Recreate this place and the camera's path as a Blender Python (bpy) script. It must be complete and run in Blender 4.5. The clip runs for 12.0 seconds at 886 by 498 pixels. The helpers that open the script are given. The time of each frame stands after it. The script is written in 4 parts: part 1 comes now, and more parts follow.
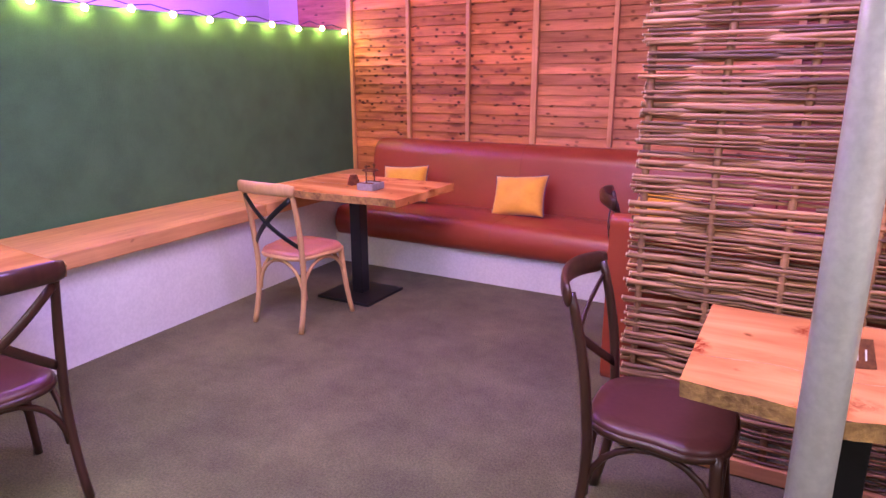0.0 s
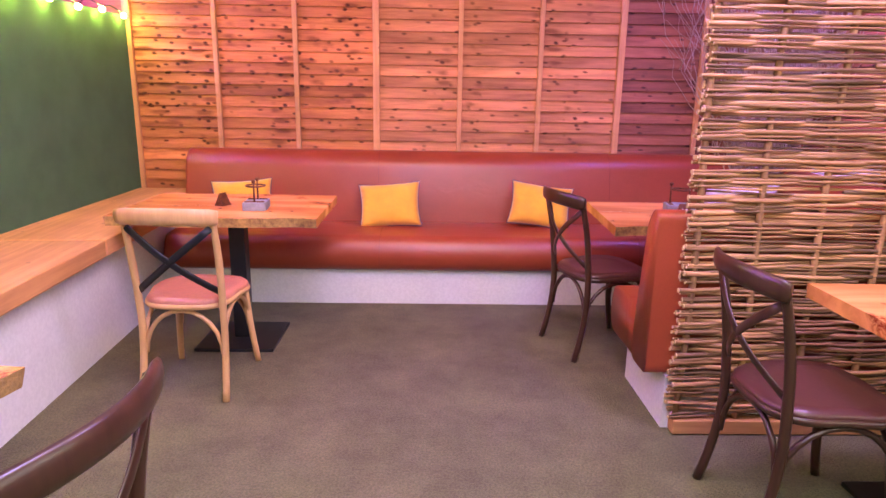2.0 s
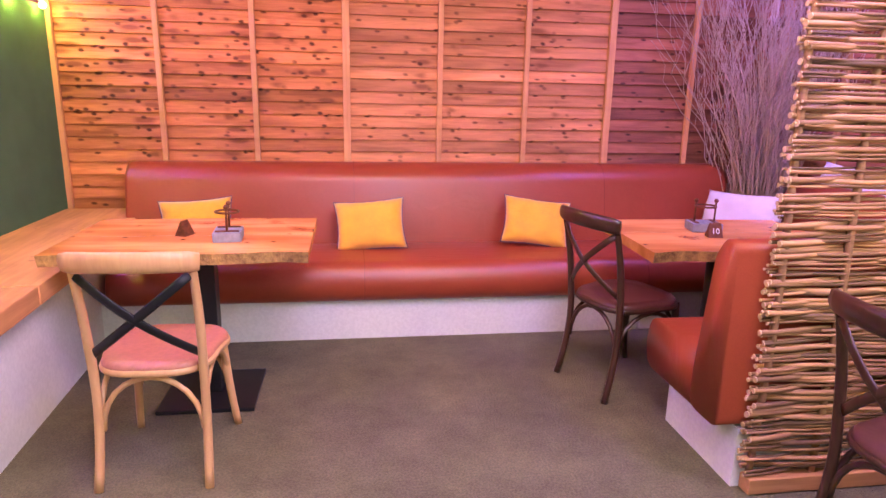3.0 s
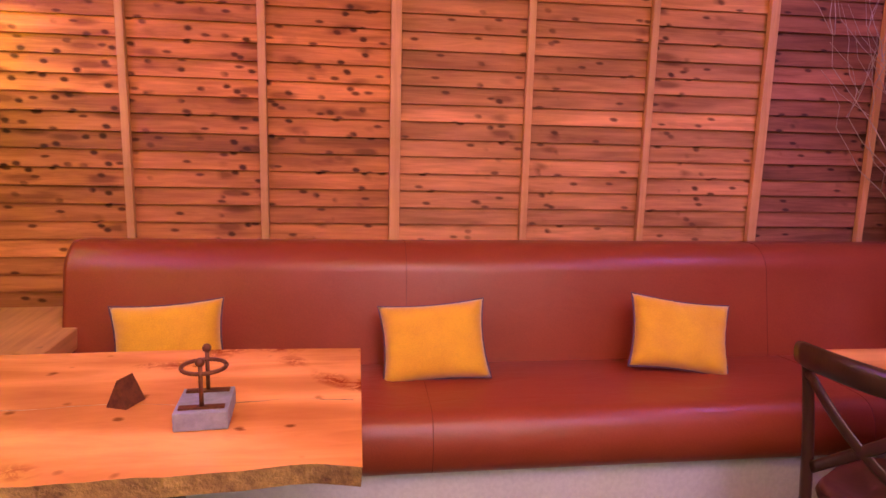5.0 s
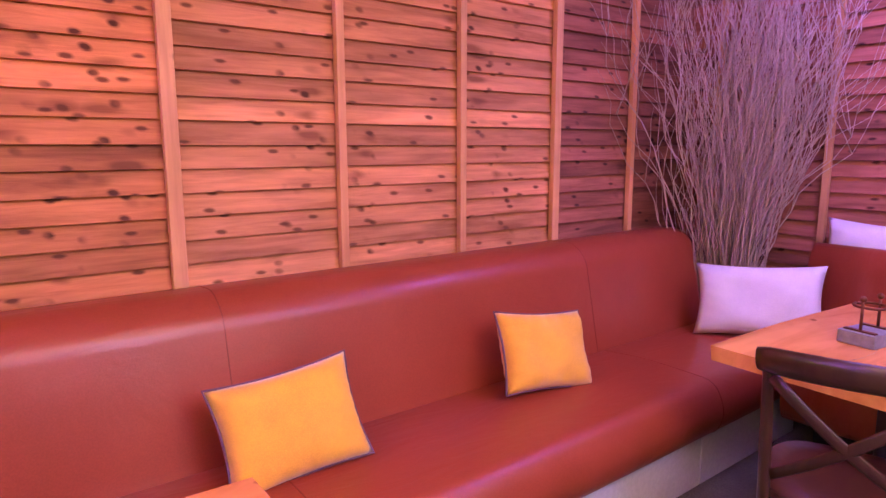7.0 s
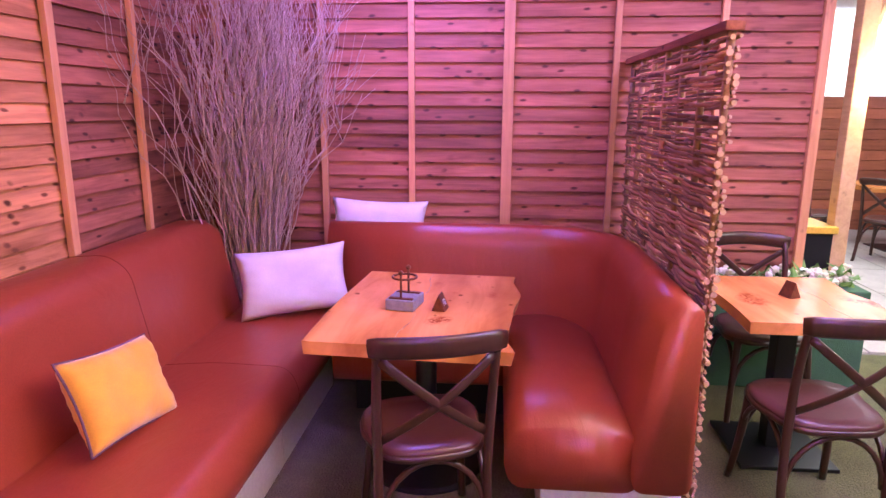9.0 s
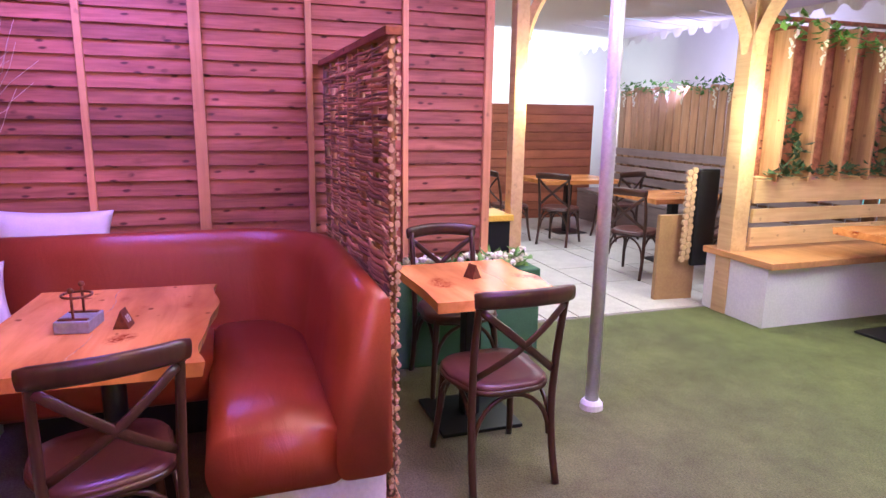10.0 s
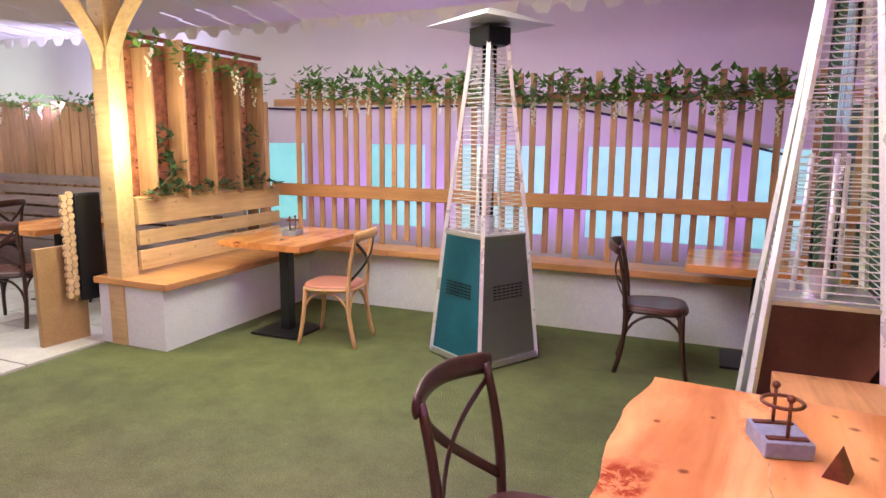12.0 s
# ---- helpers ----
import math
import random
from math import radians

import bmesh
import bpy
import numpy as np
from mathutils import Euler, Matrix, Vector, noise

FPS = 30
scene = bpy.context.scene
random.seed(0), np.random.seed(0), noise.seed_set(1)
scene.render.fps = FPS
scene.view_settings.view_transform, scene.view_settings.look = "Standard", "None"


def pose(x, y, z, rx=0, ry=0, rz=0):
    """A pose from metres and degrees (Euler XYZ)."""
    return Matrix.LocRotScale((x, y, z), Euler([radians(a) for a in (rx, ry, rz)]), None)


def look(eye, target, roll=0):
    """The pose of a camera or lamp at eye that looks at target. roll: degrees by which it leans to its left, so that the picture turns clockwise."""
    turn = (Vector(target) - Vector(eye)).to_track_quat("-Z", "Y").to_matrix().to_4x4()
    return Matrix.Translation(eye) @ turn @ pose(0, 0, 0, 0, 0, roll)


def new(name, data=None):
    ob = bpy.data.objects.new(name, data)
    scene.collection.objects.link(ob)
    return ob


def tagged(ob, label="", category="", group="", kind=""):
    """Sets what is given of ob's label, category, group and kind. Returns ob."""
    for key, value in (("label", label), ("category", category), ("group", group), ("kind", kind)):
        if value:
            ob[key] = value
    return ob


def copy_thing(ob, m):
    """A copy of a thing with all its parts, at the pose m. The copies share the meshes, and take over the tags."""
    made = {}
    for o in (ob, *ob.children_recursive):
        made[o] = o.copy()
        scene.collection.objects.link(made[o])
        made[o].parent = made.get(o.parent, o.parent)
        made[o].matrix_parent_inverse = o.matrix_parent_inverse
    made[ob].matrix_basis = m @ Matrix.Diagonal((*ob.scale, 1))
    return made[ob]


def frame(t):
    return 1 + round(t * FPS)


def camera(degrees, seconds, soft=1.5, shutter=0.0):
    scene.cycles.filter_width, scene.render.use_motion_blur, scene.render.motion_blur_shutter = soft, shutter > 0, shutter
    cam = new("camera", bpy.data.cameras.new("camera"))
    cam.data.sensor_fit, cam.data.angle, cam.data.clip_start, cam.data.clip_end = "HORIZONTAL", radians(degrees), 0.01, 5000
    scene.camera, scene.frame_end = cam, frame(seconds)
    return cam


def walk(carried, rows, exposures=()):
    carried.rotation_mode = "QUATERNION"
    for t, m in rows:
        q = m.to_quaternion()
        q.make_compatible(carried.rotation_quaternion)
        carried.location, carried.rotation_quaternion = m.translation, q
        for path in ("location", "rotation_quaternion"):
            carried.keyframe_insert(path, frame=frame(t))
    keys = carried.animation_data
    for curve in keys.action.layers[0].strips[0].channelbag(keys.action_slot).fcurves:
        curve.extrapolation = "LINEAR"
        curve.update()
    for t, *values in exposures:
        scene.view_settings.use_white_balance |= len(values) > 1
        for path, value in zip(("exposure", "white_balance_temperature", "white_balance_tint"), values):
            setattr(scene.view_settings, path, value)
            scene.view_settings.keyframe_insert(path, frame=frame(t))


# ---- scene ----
cam = camera(69.7, 12.0)
PATH = [
    (0, (0.413, 0.724, 1.434), (-0.533, 2.41, 0.921), -0.1),
    (0.5, (-0.043, 0.612, 1.42), (-0.631, 2.459, 0.925), 0.6),
    (1, (-0.431, 0.531, 1.403), (-0.625, 2.463, 0.923), 1.0),
    (1.5, (-0.788, 0.596, 1.401), (-0.748, 2.534, 0.909), 0.9),
    (2, (-1.112, 0.71, 1.372), (-1.063, 2.651, 0.891), 1.0),
    (2.5, (-1.371, 0.91, 1.405), (-1.25, 2.845, 0.915), 1.1),
    (3, (-1.492, 1.228, 1.397), (-1.207, 3.149, 0.92), 1.2),
    (3.2, (-1.514, 1.372, 1.385), (-1.213, 3.304, 0.961), 1.5),
    (4.8, (-1.64, 2.515, 1.412), (-1.341, 4.462, 1.065), 1.8),
    (5, (-1.683, 2.642, 1.404), (-1.414, 4.594, 1.061), 1.5),
    (5.5, (-1.874, 2.912, 1.393), (-1.61, 4.866, 1.057), 1.3),
    (6, (-2.0, 3.104, 1.385), (-1.498, 5.013, 1.065), 0.8),
    (6.5, (-2.071, 3.312, 1.369), (-1.151, 5.063, 1.071), 0.5),
    (7, (-2.086, 3.428, 1.388), (-0.883, 4.994, 1.072), -0.1),
    (7.2, (-2.104, 3.478, 1.402), (-0.785, 4.945, 1.085), -0.1),
    (8.8, (-2.205, 3.787, 1.547), (-0.28, 4.116, 1.113), 0.2),
    (9, (-2.225, 3.818, 1.545), (-0.278, 3.984, 1.113), 0.3),
    (9.5, (-2.238, 3.772, 1.528), (-0.298, 3.533, 1.103), 0.6),
    (10, (-2.251, 3.655, 1.523), (-0.399, 3.019, 1.114), 0.9),
    (10.5, (-2.261, 3.511, 1.529), (-0.575, 2.51, 1.133), 1.1),
    (11, (-2.282, 3.346, 1.579), (-0.832, 2.027, 1.18), 0.8),
    (11.5, (-2.3, 3.253, 1.545), (-1.165, 1.646, 1.17), 0.6),
    (12, (-2.28, 3.25, 1.526), (-1.523, 1.427, 1.196), 0.6),
]
walk(cam, [(t, look(eye, target, roll)) for t, eye, target, roll in PATH], [
    (0, -0.2, 5400, 29), (0.7, -0.3, 5500, 27), (1.5, 0.1, 5800, 9), (2.5, 0.26, 6000, 2), (3.2, 0.32, 6050, 2),
    (4.8, -0.5, 8200, 8), (5.05, -0.42, 8100, 7), (5.5, -0.16, 7700, 6), (6.0, -0.08, 6600, 10), (6.5, -0.05, 5900, 17), (7.2, 0.05, 5900, 14), (9.0, 0.34, 5700, 8), (9.5, 0.34, 5600, 7), (10.0, 0.12, 5500, 5), (10.5, 0.42, 5350, 3), (11.0, 0.48, 5500, 0), (11.5, 0.15, 5750, 1), (12, 0.03, 6200, -2)])

# ---- world and lights ----
world = bpy.data.worlds.new("world")
scene.world = world
world.use_nodes = True
wn = world.node_tree
sky = wn.nodes.new("ShaderNodeTexSky")
sky.sky_type, sky.sun_disc, sky.sun_elevation, sky.sun_rotation = "NISHITA", False, radians(40), radians(150)
wn.links.new(sky.outputs[0], wn.nodes["Background"].inputs[0])
wn.nodes["Background"].inputs[1].default_value = 0.1


def area(name, eye, target, sx, sy, watts, colour):
    d = bpy.data.lights.new(name, "AREA")
    d.shape, d.size, d.size_y, d.energy, d.color = "RECTANGLE", sx, sy, watts, colour
    ob = new(name, d)
    ob.matrix_world = look(eye, target)
    return ob


def point(name, eye, watts, colour, r=0.08):
    d = bpy.data.lights.new(name, "POINT")
    d.energy, d.color, d.shadow_soft_size = watts, colour, r
    ob = new(name, d)
    ob.location = eye
    return ob


# the four canopy lamps are added fill without fixtures; no overhead lamp is known
area("canopy_fill_north", (-1.5, 3.0, 2.7), (-1.2, 5.2, 0.9), 1.6, 1.0, 48, (1.0, 0.5, 0.33))
area("canopy_fill_west", (-0.8, 2.0, 2.7), (-1.6, 2.6, 0), 1.6, 1.6, 37, (1.0, 0.62, 0.66))
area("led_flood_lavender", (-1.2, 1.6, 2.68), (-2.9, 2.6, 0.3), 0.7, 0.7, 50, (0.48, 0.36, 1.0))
area("canopy_fill_south", (-0.4, -0.2, 2.75), (-0.6, -0.3, 0), 2.2, 1.6, 100, (1.0, 0.9, 0.84))
area("canopy_fill_east", (3.8, 0.4, 2.7), (3.8, 0.2, 0), 3.0, 2.2, 95, (1, 0.94, 0.96))
area("tent_daylight_east", (6.9, -0.4, 1.9), (8.4, -0.4, 2.5), 3.4, 0.5, 120, (0.85, 0.88, 1.0))
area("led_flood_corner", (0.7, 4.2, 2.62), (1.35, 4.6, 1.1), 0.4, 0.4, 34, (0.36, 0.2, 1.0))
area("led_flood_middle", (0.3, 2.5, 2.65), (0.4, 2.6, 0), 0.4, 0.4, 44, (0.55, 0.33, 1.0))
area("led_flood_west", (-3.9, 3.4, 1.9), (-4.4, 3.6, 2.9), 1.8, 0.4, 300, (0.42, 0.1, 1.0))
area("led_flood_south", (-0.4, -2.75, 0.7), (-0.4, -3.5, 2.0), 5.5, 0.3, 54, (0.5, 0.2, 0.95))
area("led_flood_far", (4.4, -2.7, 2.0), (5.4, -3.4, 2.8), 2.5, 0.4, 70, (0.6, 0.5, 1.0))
area("daylight_under_roof", (2.6, -1.4, 3.05), (2.6, -1.4, 3.4), 4.6, 1.6, 75, (0.86, 0.84, 1.0))
point("post_lamp", (1.4, 0.0, 1.55), 42, (1.0, 0.86, 0.55))
point("shelf_lamp", (1.56, 1.66, 1.7), 22, (1.0, 0.88, 0.5), 0.05)

# ---- materials ----


def tree(name):
    m = bpy.data.materials.new(name)
    m.use_nodes = True
    return m, m.node_tree, m.node_tree.nodes["Principled BSDF"]


def node(t, kind, **values):
    n = t.nodes.new(kind)
    for k, v in values.items():
        n.inputs[k].default_value = v
    return n


def ramp(t, fac, a, b, p=0.3, q=0.7):
    r = t.nodes.new("ShaderNodeValToRGB")
    r.color_ramp.elements[0].position, r.color_ramp.elements[0].color = p, (*a, 1)
    r.color_ramp.elements[1].position, r.color_ramp.elements[1].color = q, (*b, 1)
    t.links.new(fac, r.inputs[0])
    return r.outputs[0]


def mix(t, fac, a, b, how="MIX"):
    m = t.nodes.new("ShaderNodeMix")
    m.data_type, m.blend_type = "RGBA", how
    for socket, v in ((m.inputs[0], fac), (m.inputs[6], a), (m.inputs[7], b)):
        if isinstance(v, (int, float)):
            socket.default_value = v
        elif isinstance(v, tuple):
            socket.default_value = (*v, 1)
        else:
            t.links.new(v, socket)
    return m.outputs[2]


def coords(t, scale=(1, 1, 1), vary=True):
    tc = t.nodes.new("ShaderNodeTexCoord")
    out = tc.outputs["Object"]
    if vary:
        info = t.nodes.new("ShaderNodeObjectInfo")
        mul = t.nodes.new("ShaderNodeVectorMath")
        mul.operation = "SCALE"
        mul.inputs[0].default_value = (37.0, 19.0, 53.0)
        t.links.new(info.outputs["Random"], mul.inputs["Scale"])
        add = t.nodes.new("ShaderNodeVectorMath")
        t.links.new(out, add.inputs[0])
        t.links.new(mul.outputs[0], add.inputs[1])
        out = add.outputs[0]
    mp = t.nodes.new("ShaderNodeMapping")
    mp.inputs["Scale"].default_value = scale
    t.links.new(out, mp.inputs[0])
    return out, mp.outputs[0]


def bumped(t, p, height, strength, distance=0.004):
    b = node(t, "ShaderNodeBump", Strength=strength, Distance=distance)
    t.links.new(height, b.inputs["Height"])
    t.links.new(b.outputs[0], p.inputs["Normal"])


def wood(name, light, dark, knots=0.0, rough=0.55, grain=(2, 28, 28), bright=0.25, bump=0.35, knot_size=0.13):
    """Timber with grain along local x, with knots and a tone of its own for each piece."""
    m, t, p = tree(name)
    raw, v = coords(t, grain)
    n = node(t, "ShaderNodeTexNoise", Scale=1.0, Detail=5.0, Roughness=0.62, Distortion=0.6)
    t.links.new(v, n.inputs["Vector"])
    big = node(t, "ShaderNodeTexNoise", Scale=3.2, Detail=3.0)
    t.links.new(raw, big.inputs["Vector"])
    c = ramp(t, n.outputs[0], dark, light, 0.34, 0.62)
    c = mix(t, 0.4, c, ramp(t, big.outputs[0], tuple(0.62 * x for x in light), tuple(1.18 * x for x in light), 0.3, 0.72))
    if knots:
        vo = node(t, "ShaderNodeTexVoronoi", Scale=8.5, Randomness=1.0)
        warp = mix(t, 0.06, raw, n.outputs[1])
        t.links.new(warp, vo.inputs["Vector"])
        k = ramp(t, vo.outputs["Distance"], (1, 1, 1), (0, 0, 0), knot_size * 0.45, knot_size)
        fac = node(t, "ShaderNodeMath")
        fac.operation = "MULTIPLY"
        fac.inputs[1].default_value = knots
        t.links.new(k, fac.inputs[0])
        c = mix(t, fac.outputs[0], c, tuple(0.42 * x for x in dark))
    info = t.nodes.new("ShaderNodeObjectInfo")
    tone = ramp(t, info.outputs["Random"], (1 - bright,) * 3, (1 + bright,) * 3, 0.0, 1.0)
    c = mix(t, 1.0, c, tone, "MULTIPLY")
    t.links.new(c, p.inputs["Base Color"])
    p.inputs["Roughness"].default_value = rough
    bumped(t, p, n.outputs[0], bump, 0.003)
    return m


def plain(name, a, b=None, rough=0.5, metal=0.0, scale=6.0, bump=0.1, fine=60.0, distance=0.003, sheen=0.0, grainy=0.25):
    """A surface with stains at one scale and grain at another."""
    m, t, p = tree(name)
    raw, v = coords(t)
    n = node(t, "ShaderNodeTexNoise", Scale=scale, Detail=5.0, Roughness=0.6)
    t.links.new(raw, n.inputs["Vector"])
    f = node(t, "ShaderNodeTexNoise", Scale=fine, Detail=3.0, Roughness=0.6)
    t.links.new(raw, f.inputs["Vector"])
    b = b or tuple(0.75 * x for x in a)
    c = ramp(t, n.outputs[0], b, a, 0.32, 0.68)
    c = mix(t, grainy, c, ramp(t, f.outputs[0], tuple((1 - grainy) * x for x in b), a, 0.38, 0.62))
    t.links.new(c, p.inputs["Base Color"])
    p.inputs["Metallic"].default_value = metal
    r = t.nodes.new("ShaderNodeMapRange")
    r.inputs[3].default_value, r.inputs[4].default_value = max(0.02, rough - 0.08), min(1.0, rough + 0.1)
    t.links.new(n.outputs[0], r.inputs[0])
    t.links.new(r.outputs[0], p.inputs["Roughness"])
    if sheen:
        p.inputs["Sheen Weight"].default_value = sheen
    if bump:
        bumped(t, p, f.outputs[0], bump, distance)
    return m


def glow(name, colour, strength):
    m, t, p = tree(name)
    p.inputs["Base Color"].default_value = (*colour, 1)
    p.inputs["Emission Color"].default_value = (*colour, 1)
    p.inputs["Emission Strength"].default_value = strength
    return m


def cedar(name, light, dark, bright, sparse=0.52):
    """Sawn cedar boards: long grain, and dark knots that gather in upright clusters across neighbouring boards."""
    m, t, p = tree(name)
    raw, v = coords(t, (2.2, 34, 34))
    grain = node(t, "ShaderNodeTexNoise", Scale=1.0, Detail=6.0, Roughness=0.68, Distortion=0.9)
    t.links.new(v, grain.inputs["Vector"])
    streak = node(t, "ShaderNodeTexNoise", Scale=1.0, Detail=3.0, Roughness=0.6)
    mp = t.nodes.new("ShaderNodeMapping")
    mp.inputs["Scale"].default_value = (1.6, 11, 11)
    t.links.new(raw, mp.inputs[0])
    t.links.new(mp.outputs[0], streak.inputs["Vector"])
    c = ramp(t, grain.outputs[0], dark, light, 0.36, 0.6)
    c = mix(t, 0.55, c, ramp(t, streak.outputs[0], tuple(0.42 * x for x in light), tuple(1.25 * x for x in light), 0.34, 0.66))
    geo = t.nodes.new("ShaderNodeNewGeometry")
    sep = t.nodes.new("ShaderNodeSeparateXYZ")
    t.links.new(geo.outputs["Position"], sep.inputs[0])
    along = node(t, "ShaderNodeMath")
    t.links.new(sep.outputs[0], along.inputs[0])
    t.links.new(sep.outputs[1], along.inputs[1])
    wob = node(t, "ShaderNodeMath")
    wob.operation = "MULTIPLY_ADD"
    wob.inputs[1].default_value = 0.05
    info = t.nodes.new("ShaderNodeObjectInfo")
    t.links.new(info.outputs["Random"], wob.inputs[0])
    t.links.new(along.outputs[0], wob.inputs[2])
    flat = t.nodes.new("ShaderNodeCombineXYZ")
    t.links.new(wob.outputs[0], flat.inputs[0])
    t.links.new(sep.outputs[2], flat.inputs[1])
    warp = mix(t, 0.02, flat.outputs[0], grain.outputs[1])

    def spots(sx, sy, r, seed):
        q = t.nodes.new("ShaderNodeMapping")
        q.inputs["Scale"].default_value = (sx, sy, 1)
        q.inputs["Location"].default_value = (seed, 2 * seed, 0)
        t.links.new(warp, q.inputs[0])
        vo = node(t, "ShaderNodeTexVoronoi", Scale=1.0, Randomness=1.0)
        vo.voronoi_dimensions = "2D"
        t.links.new(q.outputs[0], vo.inputs["Vector"])
        return ramp(t, vo.outputs["Distance"], (1, 1, 1), (0, 0, 0), 0.45 * r, r)

    q = t.nodes.new("ShaderNodeMapping")
    q.inputs["Scale"].default_value = (3.6, 1.0, 1)
    t.links.new(flat.outputs[0], q.inputs[0])
    cl = node(t, "ShaderNodeTexNoise", Scale=1.0, Detail=1.0)
    t.links.new(q.outputs[0], cl.inputs["Vector"])
    cluster = ramp(t, cl.outputs[0], (0, 0, 0), (1, 1, 1), sparse, sparse + 0.08)
    halo = mix(t, 1.0, spots(3.4, 13.0, 0.3, 3.0), cluster, "MULTIPLY")
    knot = mix(t, 1.0, spots(8.5, 13.0, 0.19, 0.0), cluster, "MULTIPLY")
    c = mix(t, mix(t, 1.0, halo, (0.7, 0.7, 0.7), "MULTIPLY"), c, tuple(0.5 * x for x in dark))
    c = mix(t, knot, c, tuple(0.28 * x for x in dark))
    c = mix(t, mix(t, 1.0, spots(4, 10, 0.1, 7.0), (0.9, 0.9, 0.9), "MULTIPLY"), c, tuple(0.35 * x for x in dark))
    tone = ramp(t, info.outputs["Random"], (1 - bright,) * 3, (1 + 0.8 * bright,) * 3, 0.0, 1.0)
    c = mix(t, 1.0, c, tone, "MULTIPLY")
    t.links.new(c, p.inputs["Base Color"])
    p.inputs["Roughness"].default_value = 0.6
    p.inputs["Specular IOR Level"].default_value = 0.22
    bumped(t, p, grain.outputs[0], 0.5, 0.003)
    return m


FENCE = cedar("cedar_boards", (0.62, 0.235, 0.08), (0.26, 0.065, 0.016), 0.36)
FENCE_PALE = cedar("cedar_boards_pale", (0.68, 0.3, 0.13), (0.34, 0.11, 0.035), 0.24, 0.54)
FENCE_DARK = cedar("cedar_boards_aged", (0.4, 0.15, 0.085), (0.15, 0.042, 0.022), 0.3, 0.6)
BATTEN = wood("batten_wood", (0.66, 0.34, 0.14), (0.46, 0.2, 0.08), 0.5, 0.6)
TIMBER = wood("ledge_timber", (0.6, 0.3, 0.12), (0.4, 0.17, 0.06), 0.5, 0.5)
PINE = wood("pine_boards", (0.66, 0.45, 0.22), (0.5, 0.3, 0.13), 0.5, 0.55, bright=0.14)
SLATWOOD = wood("fence_slats", (0.5, 0.28, 0.14), (0.32, 0.16, 0.07), 0.6, 0.6)
TABLEWOOD = wood("table_slab", (0.8, 0.35, 0.11), (0.5, 0.16, 0.04), 0.9, 0.24, (1.6, 9, 9), 0.08, 0.12, 0.13)
tt = TABLEWOOD.node_tree
tp_ = tt.nodes["Principled BSDF"]
told = tp_.inputs["Base Color"].links[0].from_socket
traw, tv = coords(tt, (1.2, 5.5, 1))
plank = node(tt, "ShaderNodeTexNoise", Scale=1.0, Detail=1.0)
tt.links.new(tv, plank.inputs["Vector"])
told = mix(tt, 1.0, told, ramp(tt, plank.outputs[0], (0.8, 0.74, 0.68), (1.16, 1.2, 1.25), 0.4, 0.6), "MULTIPLY")
whorl = node(tt, "ShaderNodeTexNoise", Scale=3.6, Detail=1.5)
tt.links.new(traw, whorl.inputs["Vector"])
fleck = node(tt, "ShaderNodeTexNoise", Scale=26.0, Detail=4.0, Roughness=0.7, Distortion=1.2)
tt.links.new(traw, fleck.inputs["Vector"])
patch = mix(tt, 1.0, ramp(tt, whorl.outputs[0], (0, 0, 0), (1, 1, 1), 0.63, 0.7), ramp(tt, fleck.outputs[0], (0.15, 0.15, 0.15), (0.95, 0.95, 0.95), 0.42, 0.56), "MULTIPLY")
tt.links.new(mix(tt, patch, told, (0.28, 0.035, 0.008)), tp_.inputs["Base Color"])
BARK = plain("live_edge", (0.66, 0.4, 0.13), (0.14, 0.06, 0.03), 0.7, scale=14, bump=0.8, distance=0.01)
DARKWOOD = wood("dark_chair_wood", (0.06, 0.024, 0.015), (0.028, 0.011, 0.008), 0, 0.28, (30, 30, 3), 0.1, 0.1)
LIGHTWOOD = wood("light_chair_wood", (0.6, 0.36, 0.16), (0.46, 0.25, 0.1), 0, 0.4, (30, 30, 3), 0.1, 0.1)
SEATDARK = plain("dark_seat", (0.1, 0.035, 0.03), rough=0.3, bump=0.05)
SEATPINK = plain("tan_seat", (0.5, 0.2, 0.13), rough=0.38, bump=0.06)
LEATHER = plain("leather", (0.33, 0.062, 0.026), (0.27, 0.047, 0.02), 0.34, scale=3.5, bump=0.12, fine=190, distance=0.002)
lt = LEATHER.node_tree
lb = [n for n in lt.nodes if n.bl_idname == "ShaderNodeBump"][0]
lraw, lv = coords(lt, (2.2, 7.0, 2.5), False)
ln = node(lt, "ShaderNodeTexNoise", Scale=1.6, Detail=4.0, Distortion=1.5)
lt.links.new(lv, ln.inputs["Vector"])
l2 = node(lt, "ShaderNodeBump", Strength=0.16, Distance=0.02)
lt.links.new(ln.outputs[0], l2.inputs["Height"])
lt.links.new(l2.outputs[0], lb.inputs["Normal"])
WHITE = plain("white_paint", (0.8, 0.8, 0.78), (0.7, 0.7, 0.69), 0.5, scale=2.5, bump=0.06)
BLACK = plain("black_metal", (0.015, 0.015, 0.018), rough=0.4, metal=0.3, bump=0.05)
TURF_WALL = plain("green_turf_cover", (0.075, 0.18, 0.085), (0.05, 0.125, 0.058), 0.95, scale=4, bump=0.8, fine=160, distance=0.006)
CARPET = plain("turf_floor", (0.17, 0.175, 0.08), (0.1, 0.1, 0.055), 0.95, scale=1.3, bump=1.0, fine=105, distance=0.012, grainy=0.44)
ct = CARPET.node_tree
cp = ct.nodes["Principled BSDF"]
old = cp.inputs["Base Color"].links[0].from_socket
cg = ct.nodes.new("ShaderNodeTexCoord")
cs = ct.nodes.new("ShaderNodeSeparateXYZ")
ct.links.new(cg.outputs["Object"], cs.inputs[0])
cw = node(ct, "ShaderNodeTexNoise", Scale=0.9, Detail=4.0)
ct.links.new(cg.outputs["Object"], cw.inputs["Vector"])
